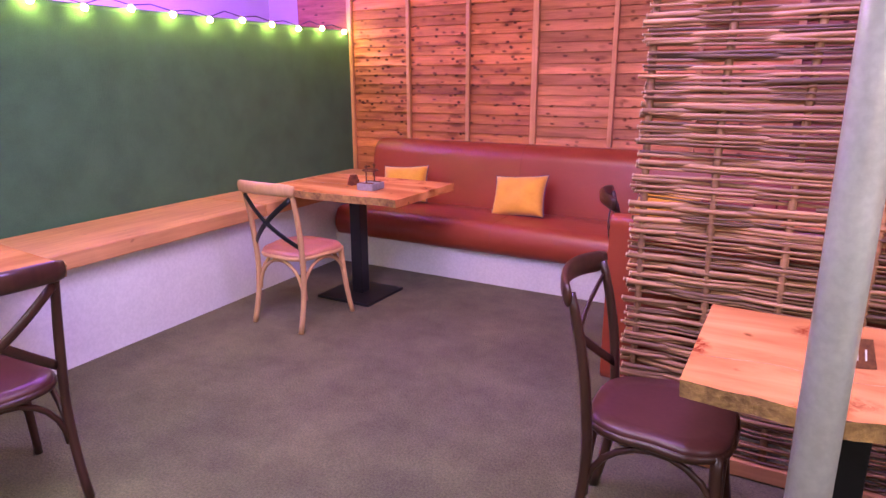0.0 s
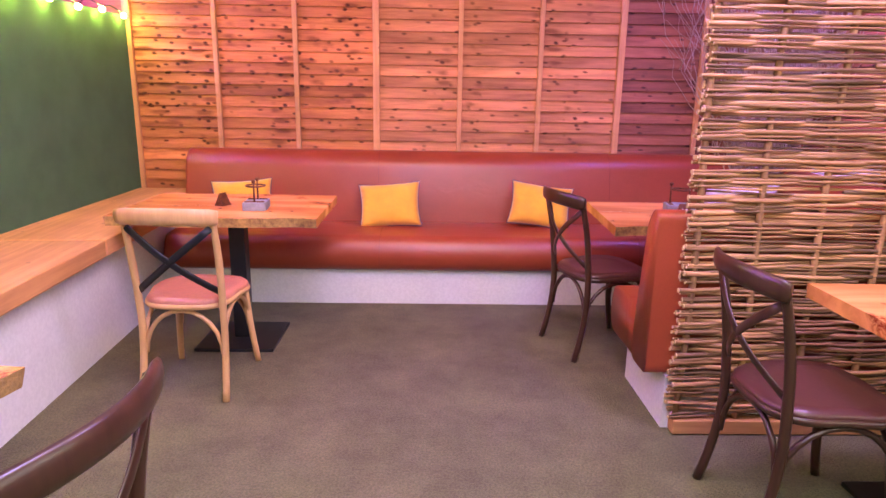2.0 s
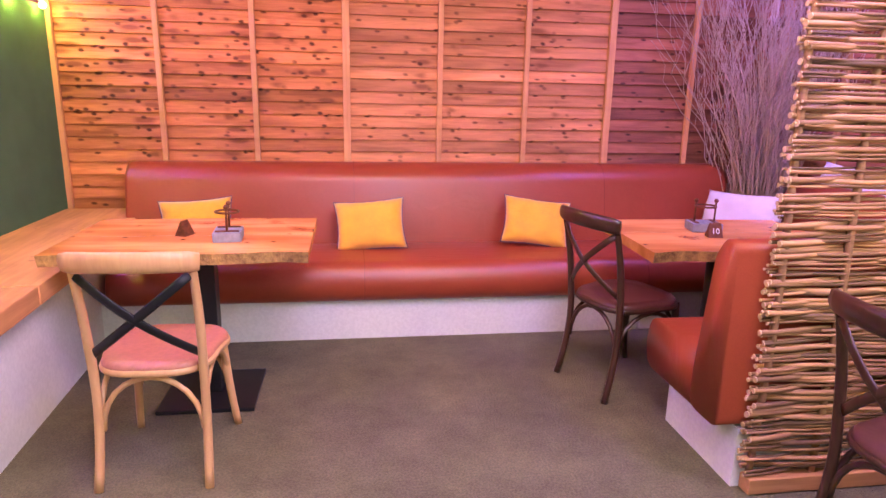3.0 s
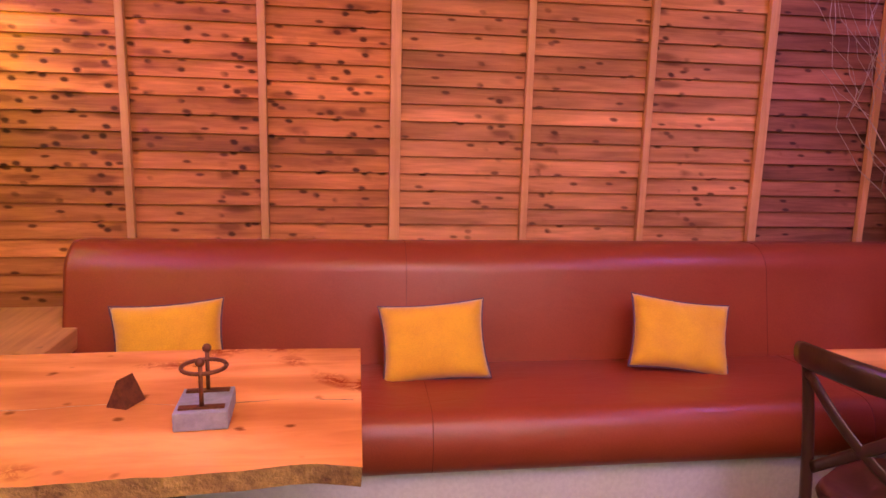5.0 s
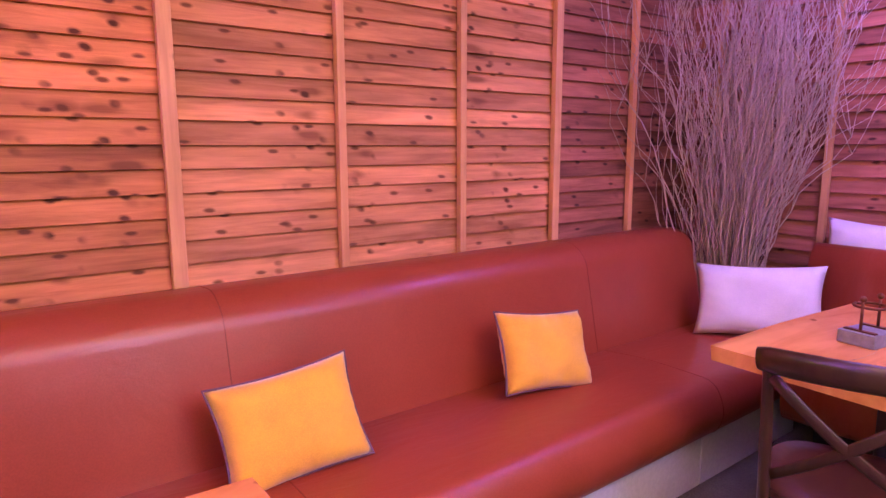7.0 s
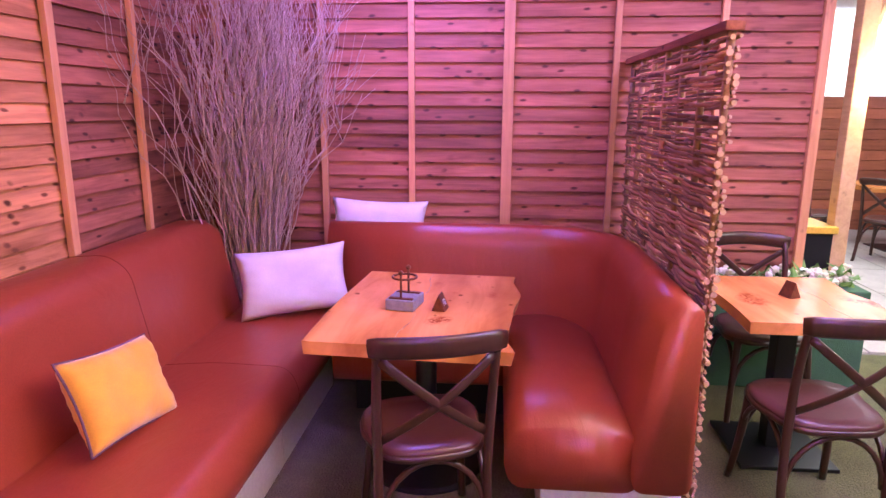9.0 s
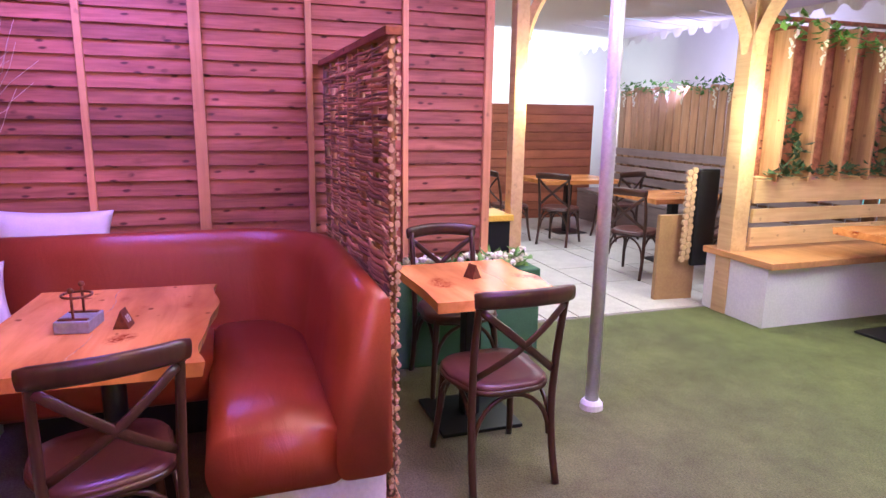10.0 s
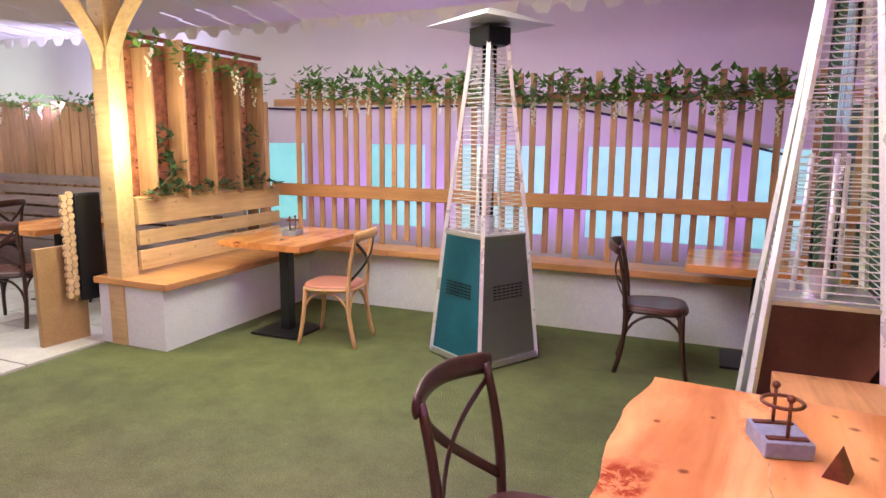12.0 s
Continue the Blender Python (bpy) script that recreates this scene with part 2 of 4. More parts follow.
cm = node(ct, "ShaderNodeMath")
cm.operation = "MULTIPLY_ADD"
cm.inputs[1].default_value = 3.0
ct.links.new(cw.outputs[0], cm.inputs[0])
ct.links.new(cs.outputs[1], cm.inputs[2])
cr = ct.nodes.new("ShaderNodeMapRange")
cr.inputs[1].default_value, cr.inputs[2].default_value = 1.6, 5.0
ct.links.new(cm.outputs[0], cr.inputs[0])
stain = node(ct, "ShaderNodeTexNoise", Scale=3.4, Detail=7.0, Roughness=0.75, Distortion=0.0)
ct.links.new(cg.outputs["Object"], stain.inputs["Vector"])
old = mix(ct, 1.0, old, ramp(ct, stain.outputs[0], (0.74, 0.73, 0.72), (1.16, 1.16, 1.12), 0.34, 0.66), "MULTIPLY")
ct.links.new(mix(ct, 1.0, old, mix(ct, cr.outputs[0], (0.96, 1.1, 0.74), (1.12, 0.98, 1.1)), "MULTIPLY"), cp.inputs["Base Color"])
PAVER = plain("paving_stone", (0.55, 0.52, 0.47), (0.43, 0.4, 0.36), 0.75, scale=5, bump=0.3)
GROUT = plain("grout", (0.22, 0.2, 0.17), rough=0.9)
YELLOW = plain("mustard_velvet", (0.88, 0.49, 0.03), (0.74, 0.36, 0.02), 0.8, scale=9, bump=0.2, fine=240, sheen=0.5)
PURPLE_CORD = plain("purple_piping", (0.15, 0.07, 0.11), rough=0.7)
LINEN = plain("white_linen", (0.8, 0.76, 0.76), (0.7, 0.66, 0.67), 0.85, scale=8, bump=0.3, fine=260)
ROD = wood("hazel_rod", (0.4, 0.21, 0.09), (0.09, 0.04, 0.022), 0, 0.6, (2.5, 40, 40), 0.62, 0.5)
CUT = plain("cut_wood", (0.62, 0.42, 0.24), rough=0.7, scale=30)
TWIG = plain("willow_twig", (0.66, 0.5, 0.38), (0.4, 0.28, 0.2), 0.7, scale=10)
CANVAS = plain("canvas", (0.74, 0.7, 0.62), (0.66, 0.62, 0.55), 0.8, scale=0.8, bump=0.12, fine=120)
STEEL = plain("steel", (0.7, 0.69, 0.68), (0.66, 0.66, 0.66), 0.38, 0.9, scale=2, bump=0.01)
POLE = plain("pole_paint", (0.72, 0.72, 0.7), (0.58, 0.58, 0.57), 0.32, 0.3, scale=7, bump=0.05)
TEALSTEEL = plain("teal_panel", (0.06, 0.3, 0.38), (0.05, 0.24, 0.31), 0.3, 0.4, bump=0.03)
GREYBLOCK = plain("grey_block", (0.3, 0.31, 0.35), (0.2, 0.2, 0.23), 0.7, scale=20)
RUST = plain("rusty_iron", (0.2, 0.07, 0.03), (0.11, 0.035, 0.018), 0.55, 0.5, scale=30)
LEAF = plain("leaf", (0.17, 0.33, 0.05), (0.045, 0.13, 0.03), 0.5, scale=9, bump=0)
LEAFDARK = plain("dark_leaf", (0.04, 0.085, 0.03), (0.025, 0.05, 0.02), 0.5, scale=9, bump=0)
BLOSSOM = plain("white_blossom", (0.82, 0.8, 0.66), (0.72, 0.7, 0.5), 0.6, bump=0)
FARWOOD = wood("far_panel_wood", (0.4, 0.13, 0.065), (0.27, 0.08, 0.04), 0.4, 0.6)
GREYWOOD = wood("grey_bench_slats", (0.33, 0.25, 0.23), (0.22, 0.16, 0.15), 0, 0.6)
CARD = plain("brown_board", (0.38, 0.23, 0.1), (0.3, 0.17, 0.07), 0.6)
MUSTARD = plain("yellow_paint", (0.8, 0.55, 0.06), rough=0.5)
BULB = glow("warm_bulb", (1.0, 0.84, 0.12), 230.0)
SKYVIEW, st, sp = tree("bright_outside")
sraw, sv_ = coords(st)
sn = node(st, "ShaderNodeTexNoise", Scale=7.0, Detail=6.0, Roughness=0.7)
st.links.new(sraw, sn.inputs["Vector"])
st.links.new(ramp(st, sn.outputs[0], (0.1, 0.42, 0.42), (0.3, 0.8, 0.85), 0.35, 0.7), sp.inputs["Emission Color"])
sp.inputs["Emission Strength"].default_value = 0.8
# heater steel made paler and less metallic, the light on it put into the colour
LITSTEEL = plain("lit_steel", (0.86, 0.84, 0.8), (0.78, 0.76, 0.72), 0.28, 0.35, scale=5, bump=0.02)
GLASS, gt, gp = tree("clear_tube")
gp.inputs["IOR"].default_value = 1.3
gp.inputs["Transmission Weight"].default_value, gp.inputs["Roughness"].default_value = 1.0, 0.05

# ---- builders ----


def part(name, bm, material, parent=None, label="", smooth=False):
    me = bpy.data.meshes.new(name)
    bmesh.ops.recalc_face_normals(bm, faces=bm.faces)
    bm.to_mesh(me)
    bm.free()
    me.materials.append(material)
    if smooth:
        me.shade_smooth()
    ob = new(name, me)
    ob.parent = parent
    if label:
        ob["label"] = label
    return ob


def thing(name, m, label, category, group=""):
    ob = new(name)
    ob.empty_display_size = 0.1
    ob.matrix_basis = m
    return tagged(ob, label, category, group)


def box(bm, c, s, m=None, bevel=0.0):
    r = bmesh.ops.create_cube(bm, size=1.0, matrix=(m or Matrix()) @ Matrix.Translation(c) @ Matrix.Diagonal((*s, 1)))
    if bevel:
        edges = {e for v in r["verts"] for e in v.link_edges}
        bmesh.ops.bevel(bm, geom=list(edges), offset=bevel, segments=2, affect="EDGES", profile=0.6)
    return bm


def boxed(c, s, m=None, bevel=0.0):
    return box(bmesh.new(), c, s, m, bevel)


def tube(bm, pts, radii, n=8, flat=1.0, up=None):
    """A swept round bar through pts; flat < 1 squashes it along its second axis."""
    pts = [Vector(p) for p in pts]
    if isinstance(radii, (int, float)):
        radii = [radii] * len(pts)
    rings, side = [], None
    for i, p in enumerate(pts):
        d = (pts[min(i + 1, len(pts) - 1)] - pts[max(i - 1, 0)]).normalized()
        if side is None:
            ref = Vector(up) if up else (Vector((0, 0, 1)) if abs(d.z) < 0.8 else Vector((1, 0, 0)))
            side = d.cross(ref).normalized()
        side = (side - d * side.dot(d)).normalized()
        other = d.cross(side)
        rings.append([bm.verts.new(p + radii[i] * (math.cos(a) * side + flat * math.sin(a) * other)) for a in (2 * math.pi * k / n for k in range(n))])
    for a, b in zip(rings, rings[1:]):
        for k in range(n):
            bm.faces.new((a[k], a[(k + 1) % n], b[(k + 1) % n], b[k]))
    bm.faces.new(rings[0][::-1])
    bm.faces.new(rings[-1])
    return bm


def arc(a, b, c, n=10):
    """A smooth curve from a by way of b (a quadratic handle) to c."""
    a, b, c = Vector(a), Vector(b), Vector(c)
    return [(1 - t) ** 2 * a + 2 * t * (1 - t) * b + t * t * c for t in (i / n for i in range(n + 1))]


def sweep(path, profile):
    """A closed profile of (u, z) carried along a path in plan; u points to the left of the way."""
    bm = bmesh.new()
    rings = []
    for i, p in enumerate(path):
        a, b = Vector(path[max(i - 1, 0)]), Vector(path[min(i + 1, len(path) - 1)])
        d = (b - a).normalized()
        nrm = Vector((-d.y, d.x))
        k = 1.0
        if 0 < i < len(path) - 1:
            d1 = (Vector(p) - a).normalized()
            k = 1 / max(0.5, d.dot(d1))
        rings.append([bm.verts.new((p[0] + nrm.x * u * k, p[1] + nrm.y * u * k, z)) for u, z in profile])
    n = len(profile)
    for a, b in zip(rings, rings[1:]):
        for j in range(n):
            bm.faces.new((a[j], a[(j + 1) % n], b[(j + 1) % n], b[j]))
    bm.faces.new(rings[0][::-1])
    bm.faces.new(rings[-1])
    return bm


def rounded(points, r=0.03, n=4):
    """The profile with its corners rounded."""
    out = []
    for i, p in enumerate(points):
        p, a, b = Vector(p), Vector(points[i - 1]), Vector(points[(i + 1) % len(points)])
        rr = min(r, (a - p).length * 0.45, (b - p).length * 0.45)
        p0, p1 = p + (a - p).normalized() * rr, p + (b - p).normalized() * rr
        for k in range(n + 1):
            t = k / n
            q = (1 - t) ** 2 * p0 + 2 * t * (1 - t) * p + t * t * p1
            out.append((q.x, q.y))
    return out


def structure(name, bm, material, label, category="structure"):
    return tagged(part(name, bm, material), label, category, kind="structure")


# ---- large structure ----
N_Y, E_X, W_X, TOP = 5.67, 1.53, -3.32, 2.58
structure("floor", boxed((-0.9, 1.2, -0.05), (5.54, 9.4, 0.1)), CARPET, "worn olive green artificial turf floor", "floor")
structure("ground", boxed((0, 0, -0.16), (120, 120, 0.1)), GROUT, "dull earth below the tented terrace", "ground")
wall_n = structure("wall_north", boxed(((W_X + E_X) / 2 - 0.3, N_Y + 0.05, TOP / 2), (E_X - W_X + 0.7, 0.05, TOP)), FENCE_DARK, "wall of overlapping stained cedar fence panels", "fence")
wall_e = structure("wall_east", boxed((E_X + 0.05, (N_Y + 2.07) / 2, TOP / 2), (0.05, N_Y - 2.07, TOP)), FENCE_DARK, "wall of overlapping fence panels under purple light", "fence")
WEST = pose(-2.84, 5.2, 0, 0, 0, 2.6)
structure("wall_west", boxed((-0.27, -2.02, 0.26), (0.5, 4.9, 0.52)), WHITE, "low white painted wall along the terrace", "wall").matrix_basis = WEST

# timber ledge on the low wall, in lengths
ledge = structure("ledge", boxed((-0.27, -2.02, 0.505), (0.42, 4.8, 0.05)), TIMBER, "thick timber ledge on the low white wall", "ledge")
ledge.matrix_basis = WEST
for i in range(3):
    part("plank", boxed((0, 0, 0), (1.76, 0.6, 0.085), bevel=0.008), TIMBER, ledge).matrix_basis = pose(-0.25, -0.46 - i * 1.77, 0.575, 0, 0, 90)

green = structure("wall_green", boxed((W_X - 0.04, 1.2, 1.22), (0.09, 8.9, 1.3), bevel=0.03), TURF_WALL, "screen covered in dark green artificial turf", "wall")

# canopy, tent sides and the paved area
def canopy_z(x, y):
    return 2.86 + 0.05 * math.sin(x * 0.9) * math.cos(y * 0.8) + 0.3 * math.exp(-((x - 0.4) ** 2 + (y - 1.9) ** 2) * 0.3) - 0.012 * abs(y - 1.5) ** 1.7


cb = bmesh.new()
rows = []
for j in range(31):
    y = 6.4 - j * (8.75 / 30)
    rows.append([cb.verts.new((x, y, canopy_z(x, y))) for x in (-5.1 + 0.05 * i for i in range(270))])
rg = random.Random(6)
rows.append([cb.verts.new((v.co.x, v.co.y - 0.02, v.co.z - (0.03 if (i // 3) % 2 else 0.1) - rg.uniform(0, 0.03))) for i, v in enumerate(rows[-1])])
for a, b in zip(rows, rows[1:]):
    for i in range(269):
        x, y = a[i].co.x, a[i].co.y
        if -2.1 < y < -0.7 and (0.7 < x < 3.0 or 4.0 < x < 6.0) and int(i + 3 * y) % 9 == 0:
            continue
        cb.faces.new((a[i], a[i + 1], b[i + 1], b[i]))
structure("ceiling", cb, CANVAS, "beige canvas canopy sagging between the poles", "canopy")
structure("ceiling_outer", boxed((1.5, 1.2, 3.4), (14, 11, 0.03)), CANVAS, "outer tent roof above the canopy", "tent roof")
cord = [(3.4, -3.46, 1.95), (2.2, -3.46, 1.9), (0.6, -3.46, 1.93), (-0.9, -3.46, 1.9), (-2.0, -3.46, 1.68), (-2.9, -3.46, 1.45)]
rope = thing("rope", pose(0, 0, 0), "dark rope sagging along the canvas tent side", "rope")
part("strand", tube(bmesh.new(), cord, 0.014, 6), BLACK, rope)
structure("wall_tent_west", boxed((-5.2, 1.2, 1.5), (0.04, 11, 3.4)), CANVAS, "white canvas tent side lit purple", "tent wall")
structure("wall_tent_south", boxed((1.5, -3.5, 2.35), (14, 0.03, 1.7)), CANVAS, "white canvas tent side lit purple", "tent wall")
structure("wall_tent_south_low", boxed((1.5, -3.5, 0.25), (14, 0.03, 0.6)), CANVAS, "lower hem of the canvas tent side", "tent wall")
for x0, x1 in ((-5.2, -3.4), (-2.65, -2.45), (-1.1, -0.7), (0.3, 0.75), (1.5, 2.4), (3.4, 8.5)):
    structure("wall_tent_strip", boxed(((x0 + x1) / 2, -3.495, 1.02), (x1 - x0, 0.03, 0.96)), CANVAS, "canvas strip between clear windows", "tent wall")
structure("wall_tent_north", boxed((1.5, 6.6, 1.6), (14, 0.04, 3.4)), CANVAS, "white canvas tent side behind the fence", "tent wall")
structure("wall_tent_east", boxed((8.4, 1.2, 1.6), (0.04, 11, 3.4)), CANVAS, "white canvas tent side in daylight", "tent wall")
structure("backdrop_south", boxed((0, -4.3, 1.1), (16, 0.02, 1.9)), SKYVIEW, "pale daylight outside the clear tent windows", "backdrop")

# ---- the two fence walls: boards and battens ----


def lap_board(length):
    """One overlapping board along local x, its lower edge proud of the one below."""
    bm = bmesh.new()
    prof = ((-0.006, 0.094), (-0.03, 0.0), (-0.018, -0.002), (0.004, 0.094))
    a = [bm.verts.new((-length / 2, y, z)) for y, z in prof]
    b = [bm.verts.new((length / 2, y, z)) for y, z in prof]
    for k in range(4):
        bm.faces.new((a[k], a[(k + 1) % 4], b[(k + 1) % 4], b[k]))
    bm.faces.new(a[::-1]), bm.faces.new(b)
    bmesh.ops.recalc_face_normals(bm, faces=bm.faces)
    me = bpy.data.meshes.new("board")
    bm.to_mesh(me)
    bm.free()
    return me


rng = random.Random(4)
for wall, spans, turn in ((wall_n, ((-3.33, -1.51, FENCE), (-1.51, 0.32, FENCE_PALE), (0.32, 1.53, FENCE_DARK)), 0),
                          (wall_e, ((3.77, 5.67, FENCE_DARK), (2.07, 3.77, FENCE_DARK)), 1)):
    for a, b, material in spans:
        me = lap_board(b - a - 0.006)
        me.materials.append(material)
        for i in range(31):
            ob = new("board", me)
            ob.parent = wall
            z = 0.03 + i * 0.0805 + rng.uniform(-0.002, 0.002)
            ob.matrix_basis = pose((a + b) / 2, N_Y + 0.012, z, 0, 0, rng.uniform(-0.06, 0.06)) if not turn else pose(E_X + 0.012, (a + b) / 2, z, 0, 0, -90)


def batten(name, parent, p, w=0.036, turn=0, material=None):
    bm = boxed((0, 0, 0), (TOP, w, 0.03), bevel=0.003)
    ob = part(name, bm, material or BATTEN, parent)
    ob.matrix_basis = pose(*p, 0, 0, turn) @ pose(0, 0, 0, 90, 0, 0) @ pose(0, 0, 0, 0, 0, 90)
    return ob


for x, w in ((-3.31, 0.05), (-2.685, 0.034), (-2.1, 0.034), (-1.508, 0.048), (-0.883, 0.034), (-0.285, 0.034), (0.318, 0.046), (0.93, 0.034)):
    batten("batten", wall_n, (x, N_Y - 0.034, TOP / 2), w)
for y, w in ((5.45, 0.034), (4.84, 0.034), (4.32, 0.034), (3.77, 0.06), (3.18, 0.034), (2.62, 0.034), (2.09, 0.05)):
    batten("batten", wall_e, (E_X - 0.034, y, TOP / 2), w, -90)

# ---- seating ----
sofa = thing("banquette", pose(0, 0, 0), "long tan-red leather banquette on a white base along the cedar fence", "banquette")
part("base", boxed((-1.3, 5.05, 0.115), (3.1, 0.64, 0.23)), WHITE, sofa, "white painted plinth")
part("base", boxed((0.68, 5.05, 0.115), (0.84, 0.64, 0.23)), WHITE, sofa, "white painted plinth")
SEAT = rounded([(-0.64, 0.235), (-0.68, 0.34), (-0.63, 0.46), (-0.3, 0.468), (0.0, 0.44), (0.0, 0.235)], 0.07)
BACK = rounded([(-0.13, 0.4), (-0.03, 0.88), (0.06, 0.945), (0.26, 0.93), (0.28, 0.25), (-0.13, 0.25)], 0.06)
part("seat_cushion", sweep([(-2.78, 5.32), (-2.765, 5.32), (0, 5.32), (1.19, 5.32), (1.2, 5.32)], SEAT), LEATHER, sofa, smooth=True)
part("back_cushion", sweep([(-2.85, 5.36), (-2.835, 5.36), (-1, 5.36), (1.08, 5.36), (1.1, 5.36)], BACK), LEATHER, sofa, smooth=True)
SEAM = plain("seam_thread", (0.24, 0.04, 0.02), rough=0.6)
for x in (-1.47, 0.21):
    part("seam", tube(bmesh.new(), [(x, 5.36 + u, z) for u, z in BACK[2:17]], 0.002, 5), SEAM, sofa)
    part("seam", tube(bmesh.new(), [(x + 0.05, 5.32 + u, z) for u, z in SEAT[2:22]], 0.002, 5), SEAM, sofa)

corner = thing("corner_banquette", pose(0, 0, 0), "curved tan-red leather corner banquette on a white base", "banquette")
turnc = [(1.2 - 0.42 + 0.42 * math.cos(a), 3.62 - 0.42 * math.sin(a)) for a in (math.pi / 2 * k / 8 for k in range(9))]
way = [(1.2, 4.74), (1.2, 4.2)] + turnc + [(0.3, 3.2), (-0.2, 3.2)]
way_seat = [(1.2, 4.6), (1.2, 4.2)] + turnc + [(0.3, 3.2), (-0.17, 3.2)]
BACK2 = rounded([(-0.13, 0.4), (-0.07, 0.86), (-0.01, 0.935), (0.06, 0.92), (0.07, 0.24), (-0.13, 0.24)], 0.05)
SEAT2 = rounded([(-0.55, 0.22), (-0.58, 0.34), (-0.54, 0.455), (-0.3, 0.47), (-0.1, 0.44), (-0.1, 0.22)], 0.06)
part("back_cushion", sweep(way, BACK2), LEATHER, corner, smooth=True)
part("seat_cushion", sweep([(1.2, 4.6), (1.2, 4.2), (1.2, 3.75)], SEAT2), LEATHER, corner, smooth=True)
part("seat_cushion", sweep([(1.1, 3.2), (0.3, 3.2), (-0.17, 3.2)], SEAT2), LEATHER, corner, smooth=True)
part("base", boxed((0.44, 3.385, 0.118), (1.11, 0.5, 0.236)), WHITE, corner, "white painted plinth")
# black here, unlike the white bases: the shade behind the table put into colour
part("base", boxed((0.97, 4.08, 0.108), (0.3, 0.9, 0.216)), BLACK, corner, "plinth coloured black in place of shade")


def pillow(name, w, h, d, m, material, cord, label):
    """A square cushion with drawn-out corners, pinched edges and a corded seam."""
    t = thing(name, m, label, "cushion", "cushions on the banquettes")
    bm = bmesh.new()
    n = 22
    r = random.Random(int(w * 1000 + m.translation.x * 100))
    ph = r.uniform(0, 6)

    def spot(u, v):
        k = 1 - 0.09 * (1 - u * u) * abs(v) ** 3
        l = 1 - 0.09 * (1 - v * v) * abs(u) ** 3
        return u * l * w / 2, v * k * h / 2

    for side in (1, -1):
        g = []
        for i in range(n + 1):
            row = []
            for j in range(n + 1):
                u, v = 2 * i / n - 1, 2 * j / n - 1
                x, z = spot(u, v)
                y = side * d / 2 * (max(0, 1 - u ** 4) * max(0, 1 - v ** 4)) ** 0.55
                y *= 1 + 0.1 * math.sin(5 * u + ph) * math.cos(4 * v + ph)
                edge = max(abs(u), abs(v)) ** 4 * (1 - max(abs(u), abs(v)) ** 8)
                y += side * 0.012 * edge * math.sin(13 * u + 9 * v + ph) * math.sin(11 * v - 5 * u + 2 * ph)
                row.append(bm.verts.new((x, y, z)))
            g.append(row)
        for i in range(n):
            for j in range(n):
                bm.faces.new((g[i][j], g[i + 1][j], g[i + 1][j + 1], g[i][j + 1]))
    bmesh.ops.remove_doubles(bm, verts=bm.verts, dist=0.0005)
    body = part("cover", bm, material, t, smooth=True)
    ring = [(u, -1) for u in np.linspace(-1, 1, 12)] + [(1, v) for v in np.linspace(-1, 1, 12)][1:] + [(u, 1) for u in np.linspace(1, -1, 12)][1:] + [(-1, v) for v in np.linspace(1, -1, 12)][1:]
    if cord:
        part("piping", tube(bmesh.new(), [(spot(u, v)[0] * 1.004, 0, spot(u, v)[1] * 1.004) for u, v in ring], 0.0045, 6), cord, t, "dull purple corded piping", smooth=True)
    return t


MUS = "mustard yellow velvet cushion with purple piping, leaning on the red banquette"
pillow("cushion", 0.42, 0.3, 0.14, pose(-2.395, 5.1, 0.61, -14, -4, 2), YELLOW, PURPLE_CORD, MUS)
pillow("cushion", 0.43, 0.32, 0.14, pose(-1.375, 5.07, 0.6, -25, -5, -3), YELLOW, PURPLE_CORD, MUS)
pillow("cushion", 0.43, 0.31, 0.14, pose(-0.33, 5.07, 0.61, -25, 7, -6), YELLOW, PURPLE_CORD, MUS)
pillow("pillow", 0.58, 0.36, 0.16, pose(0.95, 4.88, 0.65, -18, -4, -70), LINEN, None, "large white linen pillow in the banquette corner")
pillow("pillow", 0.56, 0.36, 0.15, pose(1.38, 4.5, 0.85, -10, 2, -88), LINEN, None, "white linen pillow propped behind the corner banquette")

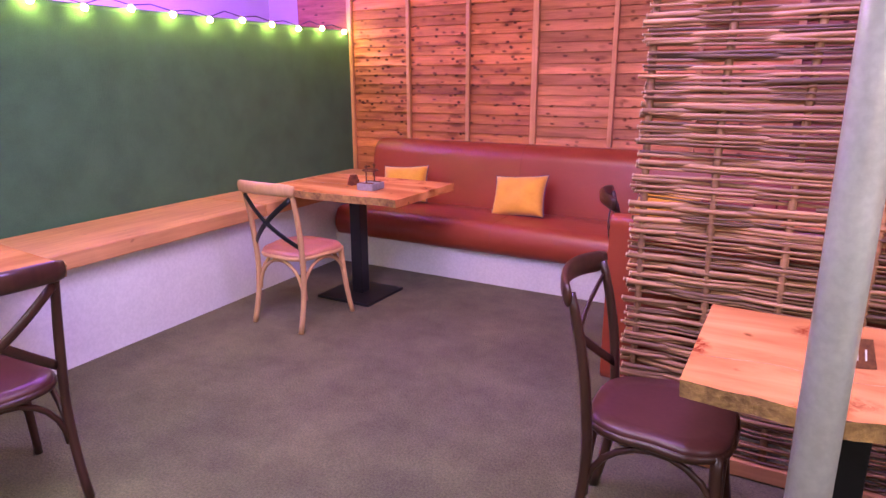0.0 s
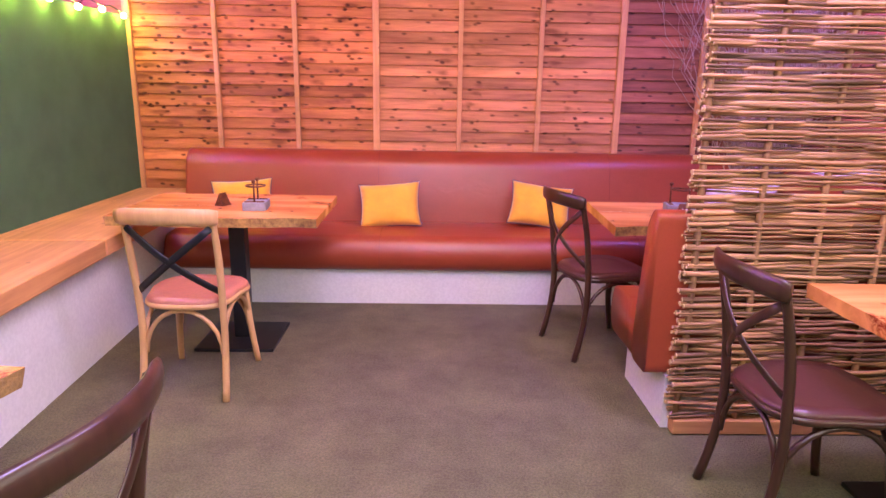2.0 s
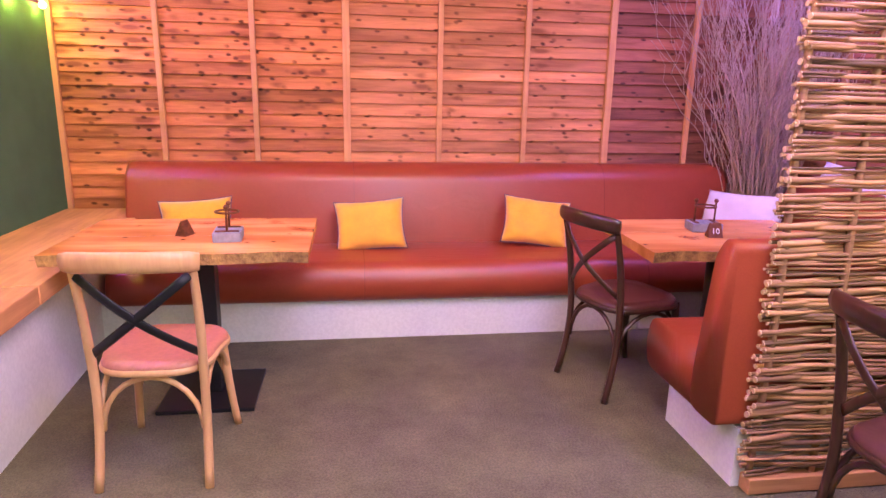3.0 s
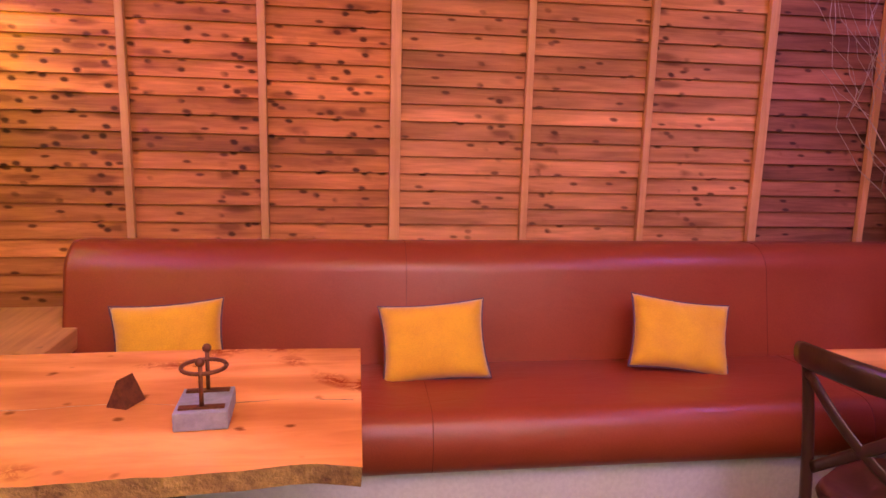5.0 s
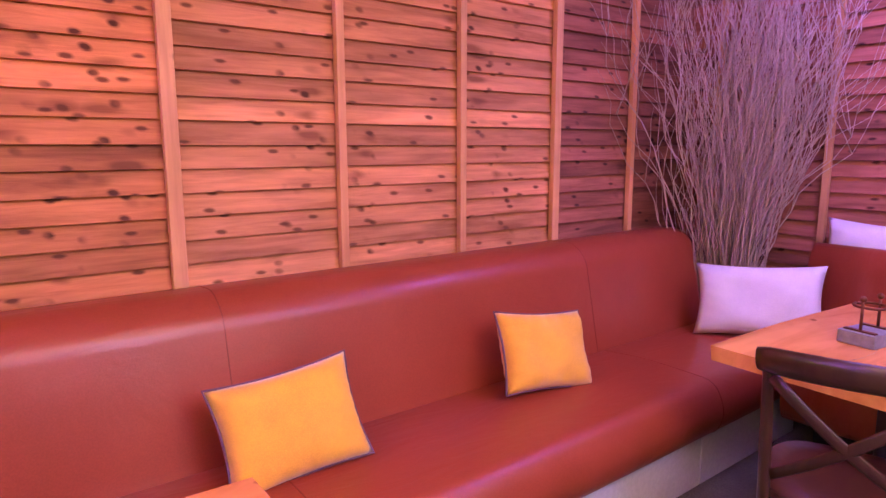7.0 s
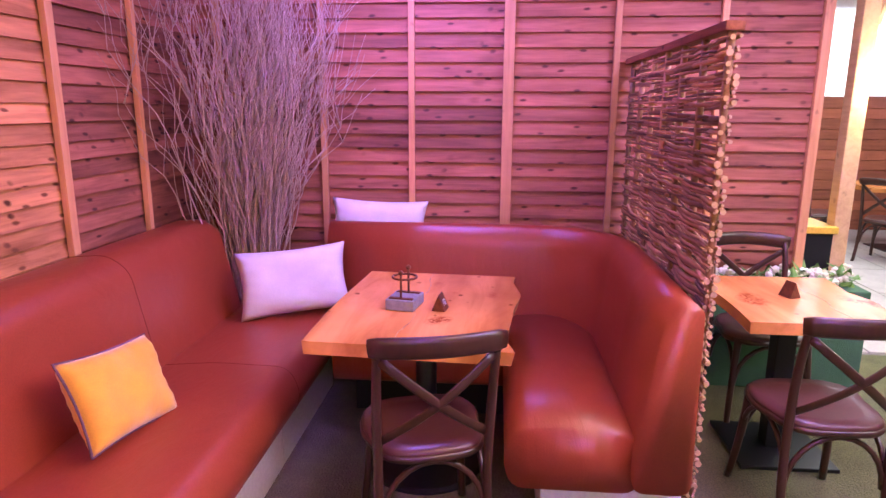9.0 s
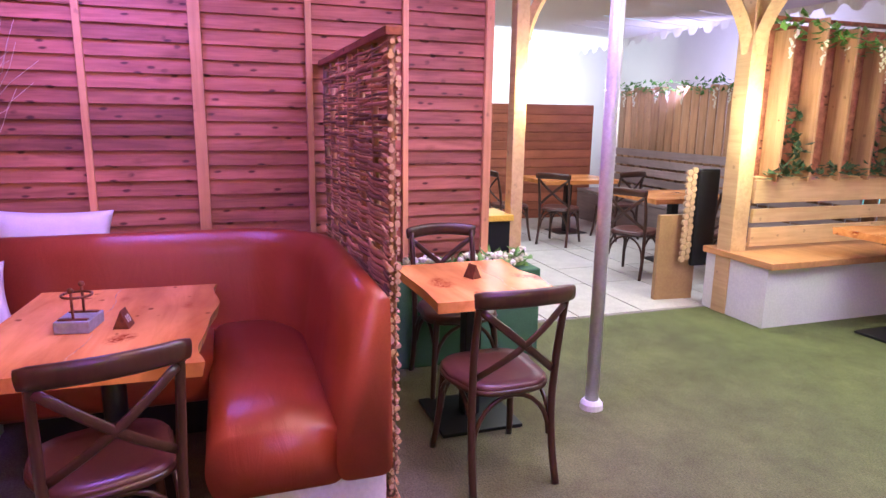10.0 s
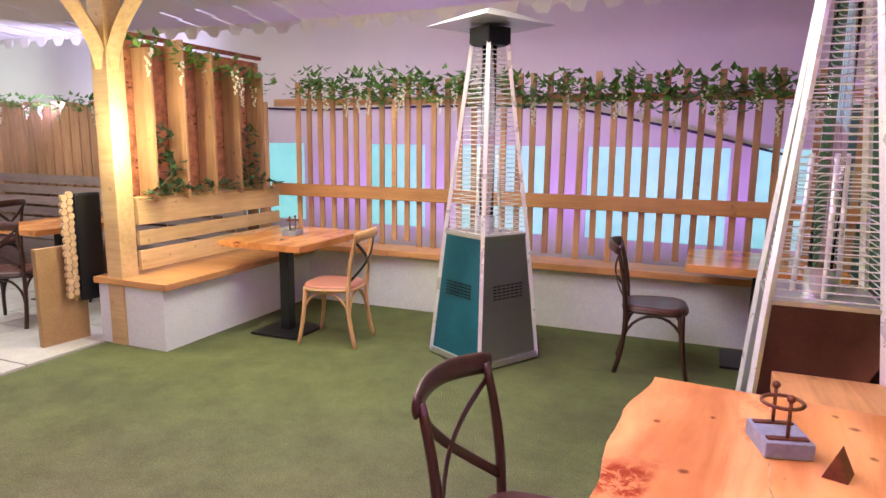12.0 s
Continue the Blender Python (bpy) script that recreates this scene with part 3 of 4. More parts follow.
# ---- woven hurdle ----
hurdle = thing("woven_hurdle", pose(0.058, 3.1, 0), "woven hazel hurdle screen with brown rods and cut ends", "hurdle screen")
rng = random.Random(11)
H0, H1, stakes = -0.145, 1.36, [-0.13 + 0.245 * k for k in range(7)]
for k, x in enumerate(stakes):
    part("stake", tube(bmesh.new(), [(x + 0.01 * math.sin(3 * z + k), 0.006 * math.cos(4 * z), z) for z in np.linspace(0.0, 1.79, 8)], 0.014, 7), ROD, hurdle, smooth=True)
for layer in range(196):
    z = 0.07 + layer * 0.0087 + rng.uniform(-0.004, 0.004)
    sign = 1 if layer % 2 else -1
    if rng.random() < 0.1:
        sign = -sign
    ph, amp, sag = rng.uniform(0, 6), rng.uniform(0.001, 0.006), rng.gauss(0, 0.012)
    r0 = rng.choice((0.0045, 0.0055, 0.0065, 0.0085, 0.0105)) * rng.uniform(0.9, 1.1)
    s, e = H0 - rng.uniform(0.005, 0.035), H1 + rng.uniform(0, 0.03)
    if rng.random() < 0.25:
        e -= rng.uniform(0.2, 0.9)
    elif rng.random() < 0.12:
        s += rng.uniform(0.2, 0.8)
    pts = []
    for x in np.linspace(s, e, 22):
        pts.append((x, sign * 0.013 * math.cos(math.pi * (x + 0.13) / 0.245) + rng.uniform(-0.003, 0.003), z + amp * math.sin(5 * x + ph) + sag * (x - 0.5)))
    ob = part("rod", tube(bmesh.new(), pts, [r0 * (1 - 0.35 * i / 21) for i in range(22)], 6), ROD, hurdle, smooth=True)
    if abs(s - H0) < 0.05:
        part("cut_end", tube(bmesh.new(), [(s - 0.002, pts[0][1], pts[0][2]), (s + 0.002, pts[0][1], pts[0][2])], r0 * 1.05, 7), CUT, ob, "pale cut end")
part("top_rail", boxed((0.64, 0, 1.8), (1.6, 0.06, 0.03), bevel=0.004), FENCE_DARK, hurdle, "sawn timber top rail")
part("bottom_rail", boxed((0.64, 0, 0.035), (1.57, 0.06, 0.06), bevel=0.004), TIMBER, hurdle, "sawn timber bottom rail")

# ---- twigs in the corner ----
tw = bmesh.new()
rng = random.Random(21)
for k in range(170):
    a, lean = rng.uniform(2.2, 6.6), rng.uniform(0.05, 0.75)
    x, y, z = 1.27 + rng.uniform(-0.08, 0.08), 5.25 + rng.uniform(-0.14, 0.12), 0.24
    dx, dy = lean * math.cos(a) * 0.8, lean * math.sin(a) * 0.8
    L, ph, w = rng.uniform(1.35, 2.3), rng.uniform(0, 6), rng.uniform(0.015, 0.06)
    pts = []
    for i in range(15):
        s = i / 14
        px = x + dx * s * (0.5 + s) + w * math.sin(17 * s + ph) * s + 0.022 * math.sin(33 * s + 2 * ph) * s
        py = y + dy * s * (0.5 + s) + w * math.cos(19 * s + ph) * s + 0.02 * math.sin(29 * s + ph) * s
        pts.append((min(px, E_X - 0.06), min(py, N_Y - 0.06), z + L * s))
    tube(tw, pts, [0.0055 * (1 - 0.8 * i / 14) for i in range(15)], 4)
    for b in range(rng.randint(4, 7)):
        i = rng.randint(3, 12)
        q = pts[i]
        ex, ey = rng.uniform(-0.16, 0.16), rng.uniform(-0.16, 0.16)
        sub = [(min(q[0] + ex * s + 0.012 * math.sin(9 * s + b), E_X - 0.06), min(q[1] + ey * s, N_Y - 0.06), q[2] + 0.42 * s) for s in (0, 0.2, 0.4, 0.6, 0.8, 1.0)]
        tube(tw, sub, [0.0028, 0.0025, 0.002, 0.0017, 0.0013, 0.0008], 3)
twigs = thing("twig_bundle", pose(0, 0, 0), "tall bundle of bare curly willow twigs standing in the corner", "dried twigs")
part("twig", tw, TWIG, twigs, smooth=True)["kind"] = "stuff"
part("pot", tube(bmesh.new(), [(1.27, 5.25, 0.0), (1.27, 5.25, 0.1), (1.27, 5.25, 0.3)], [0.12, 0.15, 0.15], 20), BLACK, twigs)

# ---- tables ----


def slab(w, d, seed, h=0.05):
    """A sawn slab with two wavering natural edges, along local x."""
    bm = bmesh.new()
    r = random.Random(seed)
    a, b = r.uniform(0, 6), r.uniform(0, 6)
    n = 22
    front = [(-w / 2 + w * i / n, -d / 2 + 0.016 * math.sin(4.2 * i / n * 2 + a) + 0.008 * math.sin(17 * i / n + b) + r.uniform(-0.003, 0.003)) for i in range(n + 1)]
    back = [(-w / 2 + w * i / n, d / 2 + 0.008 * math.sin(5 * i / n + b)) for i in range(n + 1)]
    loop = front + back[::-1]
    lo = [bm.verts.new((x * 0.995, y * (0.97 if y < 0 else 0.99), -h)) for x, y in loop]
    hi = [bm.verts.new((x, y, 0)) for x, y in loop]
    for i in range(len(loop)):
        j = (i + 1) % len(loop)
        bm.faces.new((lo[i], lo[j], hi[j], hi[i]))
    bm.faces.new(hi), bm.faces.new(lo[::-1])
    bmesh.ops.recalc_face_normals(bm, faces=bm.faces)
    return bm


def table(m, w, d, seed, label, round_base=False, base=(0, 0)):
    t = thing("table", m, label, "table", "live-edge tables")
    top = part("tabletop", slab(w, d, seed), TABLEWOOD, t, "oiled orange timber slab with a natural edge")
    top.location = (0, 0, 0.74)
    top.data.materials.append(BARK)
    for f in top.data.polygons:
        if abs(f.normal.z) < 0.6 and f.normal.y < -0.5:
            f.material_index = 1
    rr = random.Random(seed + 40)
    y0, ph = rr.uniform(-0.12, 0.12), rr.uniform(0, 6)
    crack = [(-w / 2 + 0.02 + (w - 0.04) * i / 30, y0 + 0.012 * math.sin(0.5 * i + ph) + rr.uniform(-0.003, 0.003), 0.7402) for i in range(31)]
    part("crack", tube(bmesh.new(), crack, [0.0006 + 0.0022 * rr.random() for i in range(31)], 5, 0.3), BARK, t, "dark natural crack along the grain")
    part("mounting_plate", boxed((base[0], base[1], 0.682), (0.3, 0.3, 0.014)), BLACK, t)
    part("column", tube(bmesh.new(), [(*base, 0.02), (*base, 0.68)], 0.045, 16) if round_base else boxed((*base, 0.35), (0.085, 0.085, 0.66), bevel=0.006), BLACK, t, smooth=round_base)
    part("base_plate", tube(bmesh.new(), [(*base, 0.0), (*base, 0.012), (*base, 0.02)], [0.25, 0.25, 0.235], 32) if round_base else boxed((*base, 0.01), (0.42, 0.42, 0.018), bevel=0.004), BLACK, t)
    return t


TL = "orange live-edge timber table on black pedestal"
table(pose(-2.2, 4.225, 0), 1.06, 0.75, 1, TL, base=(0.06, -0.115))
table(pose(0.33, 4.105, 0, 0, 0, -3), 1.0, 0.74, 2, TL + " between red banquettes", True)
table(pose(0.585, 2.515, 0), 0.72, 0.62, 3, TL + " beside the woven hurdle", base=(0.03, 0))
table(pose(-2.5, 1.6, 0, 0, 0, 85), 1.05, 0.82, 4, TL + " against the white ledge", base=(0, -0.1))
table(pose(0.92, -1.2, 0, 0, 0, 90), 1.0, 0.78, 5, TL + " at the pine bench", base=(0.3, 0.12))
table(pose(-2.65, -1.6, 0, 0, 0, 0), 0.95, 0.75, 6, TL + " at the slatted fence")

# ---- chairs ----


def chair(m, frame_mat, seat_mat, label):
    t = thing("dining_chair", m, label, "chair", "cross-back chairs")
    bm = bmesh.new()
    n, lo, hi = 28, [], []
    for k in range(n):
        a = 2 * math.pi * k / n
        c, s = math.cos(a), math.sin(a)
        x = 0.21 * math.copysign(abs(c) ** 0.62, c)
        y = (0.215 if c > 0 else 0.195) * math.copysign(abs(s) ** 0.62, s)
        lo.append((x, y)), hi.append((x, y))
    rings = [[bm.verts.new((x * k, y * k, z)) for x, y in lo] for k, z in ((0.93, 0.43), (1.0, 0.437), (1.0, 0.452), (0.95, 0.464), (0.7, 0.46), (0.3, 0.455))]
    for a, b in zip(rings, rings[1:]):
        for k in range(n):
            bm.faces.new((a[k], a[(k + 1) % n], b[(k + 1) % n], b[k]))
    bm.faces.new(rings[0][::-1]), bm.faces.new(rings[-1])
    part("seat", bm, seat_mat, t, smooth=True)
    part("seat_rim", tube(bmesh.new(), [(x * 0.97, y * 0.97, 0.432) for x, y in lo] + [(lo[0][0] * 0.97, lo[0][1] * 0.97, 0.432)], 0.015, 8), frame_mat, t, smooth=True)
    for s in (-1, 1):
        part("front_leg", tube(bmesh.new(), arc((0.17, s * 0.165, 0.44), (0.175, s * 0.18, 0.2), (0.22, s * 0.2, 0), 8), [0.018 - 0.0004 * i for i in range(9)], 9), frame_mat, t, smooth=True)
        post = arc((-0.24, s * 0.19, 0), (-0.165, s * 0.18, 0.25), (-0.19, s * 0.185, 0.47), 8) + arc((-0.19, s * 0.185, 0.47), (-0.2, s * 0.19, 0.66), (-0.255, s * 0.188, 0.85), 8)[1:]
        part("back_post", tube(bmesh.new(), post, [0.0165] * 12 + [0.016, 0.0155, 0.015, 0.0145, 0.014], 9), frame_mat, t, smooth=True)
        strap = [Vector((-0.19 - 0.06 * q - 0.05 * math.sin(math.pi * q), s * (0.18 - 0.36 * q), 0.5 + 0.3 * q)) for q in (i / 10 for i in range(11))]
        part("cross_strap", tube(bmesh.new(), strap, 0.016, 8, 0.3, (1, 0, 0)), BLACK if frame_mat is LIGHTWOOD else frame_mat, t, "flat dark crossed back strap", smooth=True)
        part("arch_brace", tube(bmesh.new(), [(0.19 * math.cos(a) * 1.0 - 0.0, s * 0.178, 0.21 + 0.2 * math.sin(a)) for a in (math.pi * k / 12 for k in range(13))], 0.0105, 7), frame_mat, t, smooth=True)
    for x in (0.185, -0.185):
        part("arch_brace", tube(bmesh.new(), [(x, 0.172 * math.cos(a), 0.21 + 0.2 * math.sin(a)) for a in (math.pi * k / 12 for k in range(13))], 0.0105, 7), frame_mat, t, smooth=True)
    rail = [(-0.255 - 0.06 * math.sin(math.pi * q), 0.215 - 0.43 * q, 0.845 + 0.012 * math.sin(math.pi * q)) for q in (i / 14 for i in range(15))]
    part("top_rail", tube(bmesh.new(), rail, [0.03] + [0.036] * 13 + [0.03], 10, 0.36, (1, 0, 0)), frame_mat, t, smooth=True)
    return t


DL = "dark-stained bentwood chair with a crossed back"
dark = chair(pose(0.14, 2.59, 0, 0, 0, 2), DARKWOOD, SEATDARK, DL + " beside the hurdle")
copy_thing(dark, pose(-0.16, 4.06, 0, 0, 0, 17))["label"] = DL + " drawn up between the banquettes"
copy_thing(dark, pose(1.03, 2.45, 0, 0, 0, 180))["label"] = DL + " by the turf planter"
copy_thing(dark, pose(-1.905, 1.665, 0, 0, 0, 172))["label"] = DL + " at the ledge table"
copy_thing(dark, pose(-2.0, -1.22, 0, 0, 0, 184))["label"] = DL + " near the slatted fence"
light = chair(pose(-2.19, 3.59, 0, 0, 0, 88), LIGHTWOOD, SEATPINK, "light wood cross-back chair with black straps and tan seat")
copy_thing(light, pose(0.33, -0.87, 0, 0, 0, 8))["label"] = "light wood cross-back chair with black straps by the bench"


def caddy(m, number=""):
    t = thing("menu_holder", m, "rusty iron ring holder on a grey block, on the table", "table holder", "table holders")
    part("block", boxed((0, 0, 0.022), (0.12, 0.15, 0.044), bevel=0.004), GREYBLOCK, t)
    for y in (-0.05, 0.05):
        part("strap", boxed((0, y, 0.0465), (0.1, 0.018, 0.005)), RUST, t)
        part("rod", tube(bmesh.new(), [(0, y, 0.045), (0, y, 0.148)], 0.005, 8), RUST, t, smooth=True)
        knob = bmesh.new()
        bmesh.ops.create_uvsphere(knob, u_segments=10, v_segments=8, radius=0.011, matrix=Matrix.Translation((0, y, 0.153)))
        part("knob", knob, RUST, t, smooth=True)
    part("ring", tube(bmesh.new(), [(0.05 * math.cos(a), 0.05 * math.sin(a), 0.125) for a in (2 * math.pi * k / 24 for k in range(25))], 0.005, 7), RUST, t, smooth=True)
    return t


def stand(m, number=""):
    bm = bmesh.new()
    vs = [bm.verts.new(p) for p in ((-0.035, -0.028, 0), (0.035, -0.028, 0), (0.035, 0.028, 0), (-0.035, 0.028, 0), (-0.028, 0, 0.068), (0.028, 0, 0.068))]
    for f in ((0, 3, 2, 1), (0, 1, 5, 4), (2, 3, 4, 5), (0, 4, 3), (1, 2, 5)):
        bm.faces.new([vs[i] for i in f])
    t = thing("table_number", m, "small wooden table number block on the tabletop", "table number", "table numbers")
    part("block", bm, RUST, t)
    if number:
        cu = bpy.data.curves.new("number", "FONT")
        cu.body, cu.size, cu.align_x, cu.align_y, cu.extrude = number, 0.04, "CENTER", "CENTER", 0.0005
        cu.materials.append(WHITE)
        ob = new("number", cu)
        ob.parent = t
        ob.matrix_basis = pose(0, -0.017, 0.03, 68, 0, 0)
    return t


caddy(pose(-2.035, 4.115, 0.741, 0, 0, 4))
stand(pose(-2.245, 4.21, 0.741, 0, 0, 70))
caddy(pose(0.29, 4.19, 0.741, 0, 0, 80))
stand(pose(0.26, 4.04, 0.741, 0, 0, -10), "10")
caddy(pose(-2.5, 1.45, 0.741, 0, 0, 15))
stand(pose(-2.62, 1.56, 0.741, 0, 0, 70))
stand(pose(0.6, 2.52, 0.741, 0, 0, 20), "11")
caddy(pose(0.95, -1.2, 0.741, 0, 0, 10))

# ---- string of lamps over the turf screen ----
lights = thing("string_lights", pose(0, 0, 0), "string of warm yellow festoon bulbs above the turf screen", "string lights")
wire = []
for k in range(16):
    y = 5.5 - k * 0.3
    z = 1.9 + 0.012 * math.sin(k * 2.1)
    wire += [(W_X + 0.05, y, z - 0.03), (W_X + 0.035, y - 0.15, z + 0.0)]
    bm = bmesh.new()
    bmesh.ops.create_uvsphere(bm, u_segments=12, v_segments=8, radius=0.019, matrix=Matrix.Translation((W_X + 0.05, y, z - 0.05)))
    part("bulb", bm, BULB, lights, "glowing yellow bulb", smooth=True)
part("wire", tube(bmesh.new(), wire, 0.004, 5), BLACK, lights)

# ---- pole, posts, planter screen and bench ----
pole = thing("tent_pole", pose(0.495, 1.855, 0), "smooth pale metal tent pole with a white foot", "pole")
part("shaft", tube(bmesh.new(), [(0, 0, 0.01), (0, 0, 3.1)], 0.035, 20), POLE, pole, smooth=True)
part("foot", tube(bmesh.new(), [(0, 0, 0), (0, 0, 0.03), (0, 0, 0.05)], [0.062, 0.06, 0.045], 18), WHITE, pole)


def post(m, w, label, braces):
    t = thing("timber_post", m, label, "post", "timber posts")
    part("shaft", boxed((0, 0, 1.5), (w, w, 3.0), bevel=0.006), PINE, t)
    for dx, dy in braces:
        part("brace", tube(bmesh.new(), arc((dx * 0.04, dy * 0.04, 2.02), (dx * 0.1, dy * 0.1, 2.4), (dx * 0.62, dy * 0.62, 2.72), 8), w * 0.42, 4), PINE, t)
    return t


post(pose(1.73, -0.15, 0), 0.15, "square pale pine post with curved braces", ((-1, 0), (0, 1)))
post(pose(1.68, 1.8, 0), 0.09, "slim pale pine post with a curved brace", ((0, -1),))

bench = thing("side_bench", pose(0, 0, 0), "white boxed bench with a pine seat board", "bench")
part("box", boxed((1.6, -1.02, 0.23), (0.64, 1.86, 0.46)), WHITE, bench)
part("seat_board", boxed((1.58, -1.02, 0.485), (0.72, 1.92, 0.05), bevel=0.006), TIMBER, bench, "orange pine seat board")

screen = thing("planter_screen", pose(0, 0, 0), "pine planter screen with upright boards and trailing wisteria", "planter screen")
for z, h in ((0.62, 0.17), (0.79, 0.13), (0.98, 0.2)):
    part("back_board", boxed((0, 0, 0), (1.7, h - 0.02, 0.03), bevel=0.004), PINE, screen).matrix_basis = pose(1.66, -1.1, z, 0, 0, 90) @ pose(0, 0, 0, 90, 0, 0)
part("planter_box", boxed((1.76, -1.1, 1.0), (0.18, 1.66, 0.18)), PINE, screen)
part("backing", boxed((1.82, -1.1, 1.66), (0.02, 1.6, 1.2)), FENCE_DARK, screen, "dark stained backing boards")
for k, (y, top) in enumerate(((-0.42, 2.2), (-0.74, 2.3), (-1.06, 2.24), (-1.38, 2.17), (-1.7, 2.12))):
    part("upright_board", boxed((0, 0, 0), (top - 1.06, 0.18, 0.025), bevel=0.003), SLATWOOD, screen).matrix_basis = pose(1.7, y, (top + 1.06) / 2, 0, -90, 0) @ pose(0, 0, 0, 90, 0, 0)
part("top_trim", boxed((1.8, -1.1, 2.3), (0.05, 1.62, 0.03)), FENCE_DARK, screen)


def sprig(bm_leaf, bm_flower, base, rng, leaves, flowers, spread=0.14):
    """Leaflets round a point, and hanging flower clusters below it."""
    for k in range(leaves):
        a, e, l = rng.uniform(0, 6.28), rng.uniform(-0.6, 0.9), rng.uniform(0.06, 0.115)
        c = Vector(base) + Vector((rng.uniform(-1, 1) * spread, rng.uniform(-1, 1) * spread * 0.6, rng.uniform(-0.5, 0.7) * spread))
        d = Vector((math.cos(a) * math.cos(e), math.sin(a) * math.cos(e), math.sin(e)))
        s = d.cross(Vector((0, 0, 1))).normalized() * l * 0.27
        n = s.cross(d).normalized() * l * 0.12
        v = [bm_leaf.verts.new(p) for p in (c, c + d * l * 0.45 + s - n, c + d * l, c + d * l * 0.45 - s - n)]
        mid = bm_leaf.verts.new(c + d * l * 0.5)
        for i in range(4):
            bm_leaf.faces.new((v[i], v[(i + 1) % 4], mid))
    for k in range(flowers):
        x, y = base[0] + rng.uniform(-1, 1) * spread * 0.7, base[1] + rng.uniform(-0.5, 1) * 0.05
        L = rng.uniform(0.13, 0.24)
        for i in range(18):
            s = i / 17
            r = 0.028 * (1 - 0.75 * s)
            a = rng.uniform(0, 6.28)
            bmesh.ops.create_cone(bm_flower, segments=5, radius1=0.0125 * (1.1 - 0.5 * s), radius2=0.004, depth=0.02, cap_ends=True,
                                  matrix=pose(x + r * math.cos(a), y + r * math.sin(a), base[2] - 0.02 - L * s, rng.uniform(-60, 60), rng.uniform(-60, 60), 0))


def garland(name, points, seed, label, leaves=26, flowers=1, spread=0.14):
    r = random.Random(seed)
    t = thing(name, pose(0, 0, 0), label, "garland", "wisteria garlands")
    a, b = bmesh.new(), bmesh.new()
    for p in points:
        sprig(a, b, p, r, leaves, flowers if r.random() < 0.75 else 0, spread)
    part("leaves", a, LEAF, t)["kind"] = "stuff"
    if flowers:
        part("blossom", b, BLOSSOM, t, "hanging cream-white blossom")["kind"] = "stuff"
    else:
        b.free()
    return t


garland("wisteria_garland", [(1.62, -0.42 - 0.16 * k, 2.2 - 0.02 * k + 0.03 * (k % 2)) for k in range(9)], 3, "trailing wisteria garland over the planter boards", 18, 1)
plants = thing("planter_plants", pose(0, 0, 0), "dark trailing plants rooted in the pine planter", "plants")
pl, r = bmesh.new(), random.Random(8)
nul = bmesh.new()
for k in range(16):
    sprig(pl, nul, (1.63, -0.36 - 0.095 * k, 1.12 + 0.03 * r.random()), r, 10, 0, 0.07)
for y in (-0.55, -1.5):
    for k in range(8):
        sprig(pl, nul, (1.66, y + r.uniform(-0.06, 0.06), 1.2 + 0.06 * k), r, 9, 0, 0.09)
nul.free()
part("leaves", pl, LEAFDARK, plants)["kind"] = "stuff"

# ---- south side: low wall, slatted fence, garland ----
structure("wall_south", boxed((-0.9, -2.02, 0.25), (5.6, 0.22, 0.5)), WHITE, "low white painted wall under the slatted fence", "wall")
structure("ledge_south", boxed((-0.9, -1.99, 0.53), (5.6, 0.34, 0.055), bevel=0.006), TIMBER, "timber ledge on the low white wall", "ledge")
fence = thing("slatted_fence", pose(0, 0, 0), "open fence of narrow upright timber slats with a broad rail", "fence")
rng = random.Random(5)
slat_me = boxed((0, 0, 0), (1.5, 0.05, 0.02), bevel=0.002)
first = part("slat", slat_me, SLATWOOD, fence)
for k in range(38):
    ob = first if k == 0 else new("slat", first.data)
    ob.parent = fence
    ob.matrix_basis = pose(1.5 - k * 0.132 + rng.uniform(-0.008, 0.008), -2.1, 1.32 + rng.uniform(-0.04, 0.04), 0, -90, 0) @ pose(0, 0, 0, 90 + rng.uniform(-4, 4), 0, 0) @ pose(0, 0, 0, 0, 0, rng.uniform(-0.4, 0.4))
part("rail", boxed((-0.9, -2.06, 1.05), (5.4, 0.045, 0.12), bevel=0.005), TIMBER, fence, "broad timber middle rail")
part("rail", boxed((-0.9, -2.135, 1.9), (5.4, 0.04, 0.07), bevel=0.004), SLATWOOD, fence)
garland("wisteria_garland", [(1.35 - 0.13 * k, -2.02, 2.03 + 0.06 * math.sin(k * 1.7) - 0.004 * k) for k in range(34)], 12, "wisteria garland with white blossom along the fence top", 44, 1, 0.17)

# ---- patio heaters ----


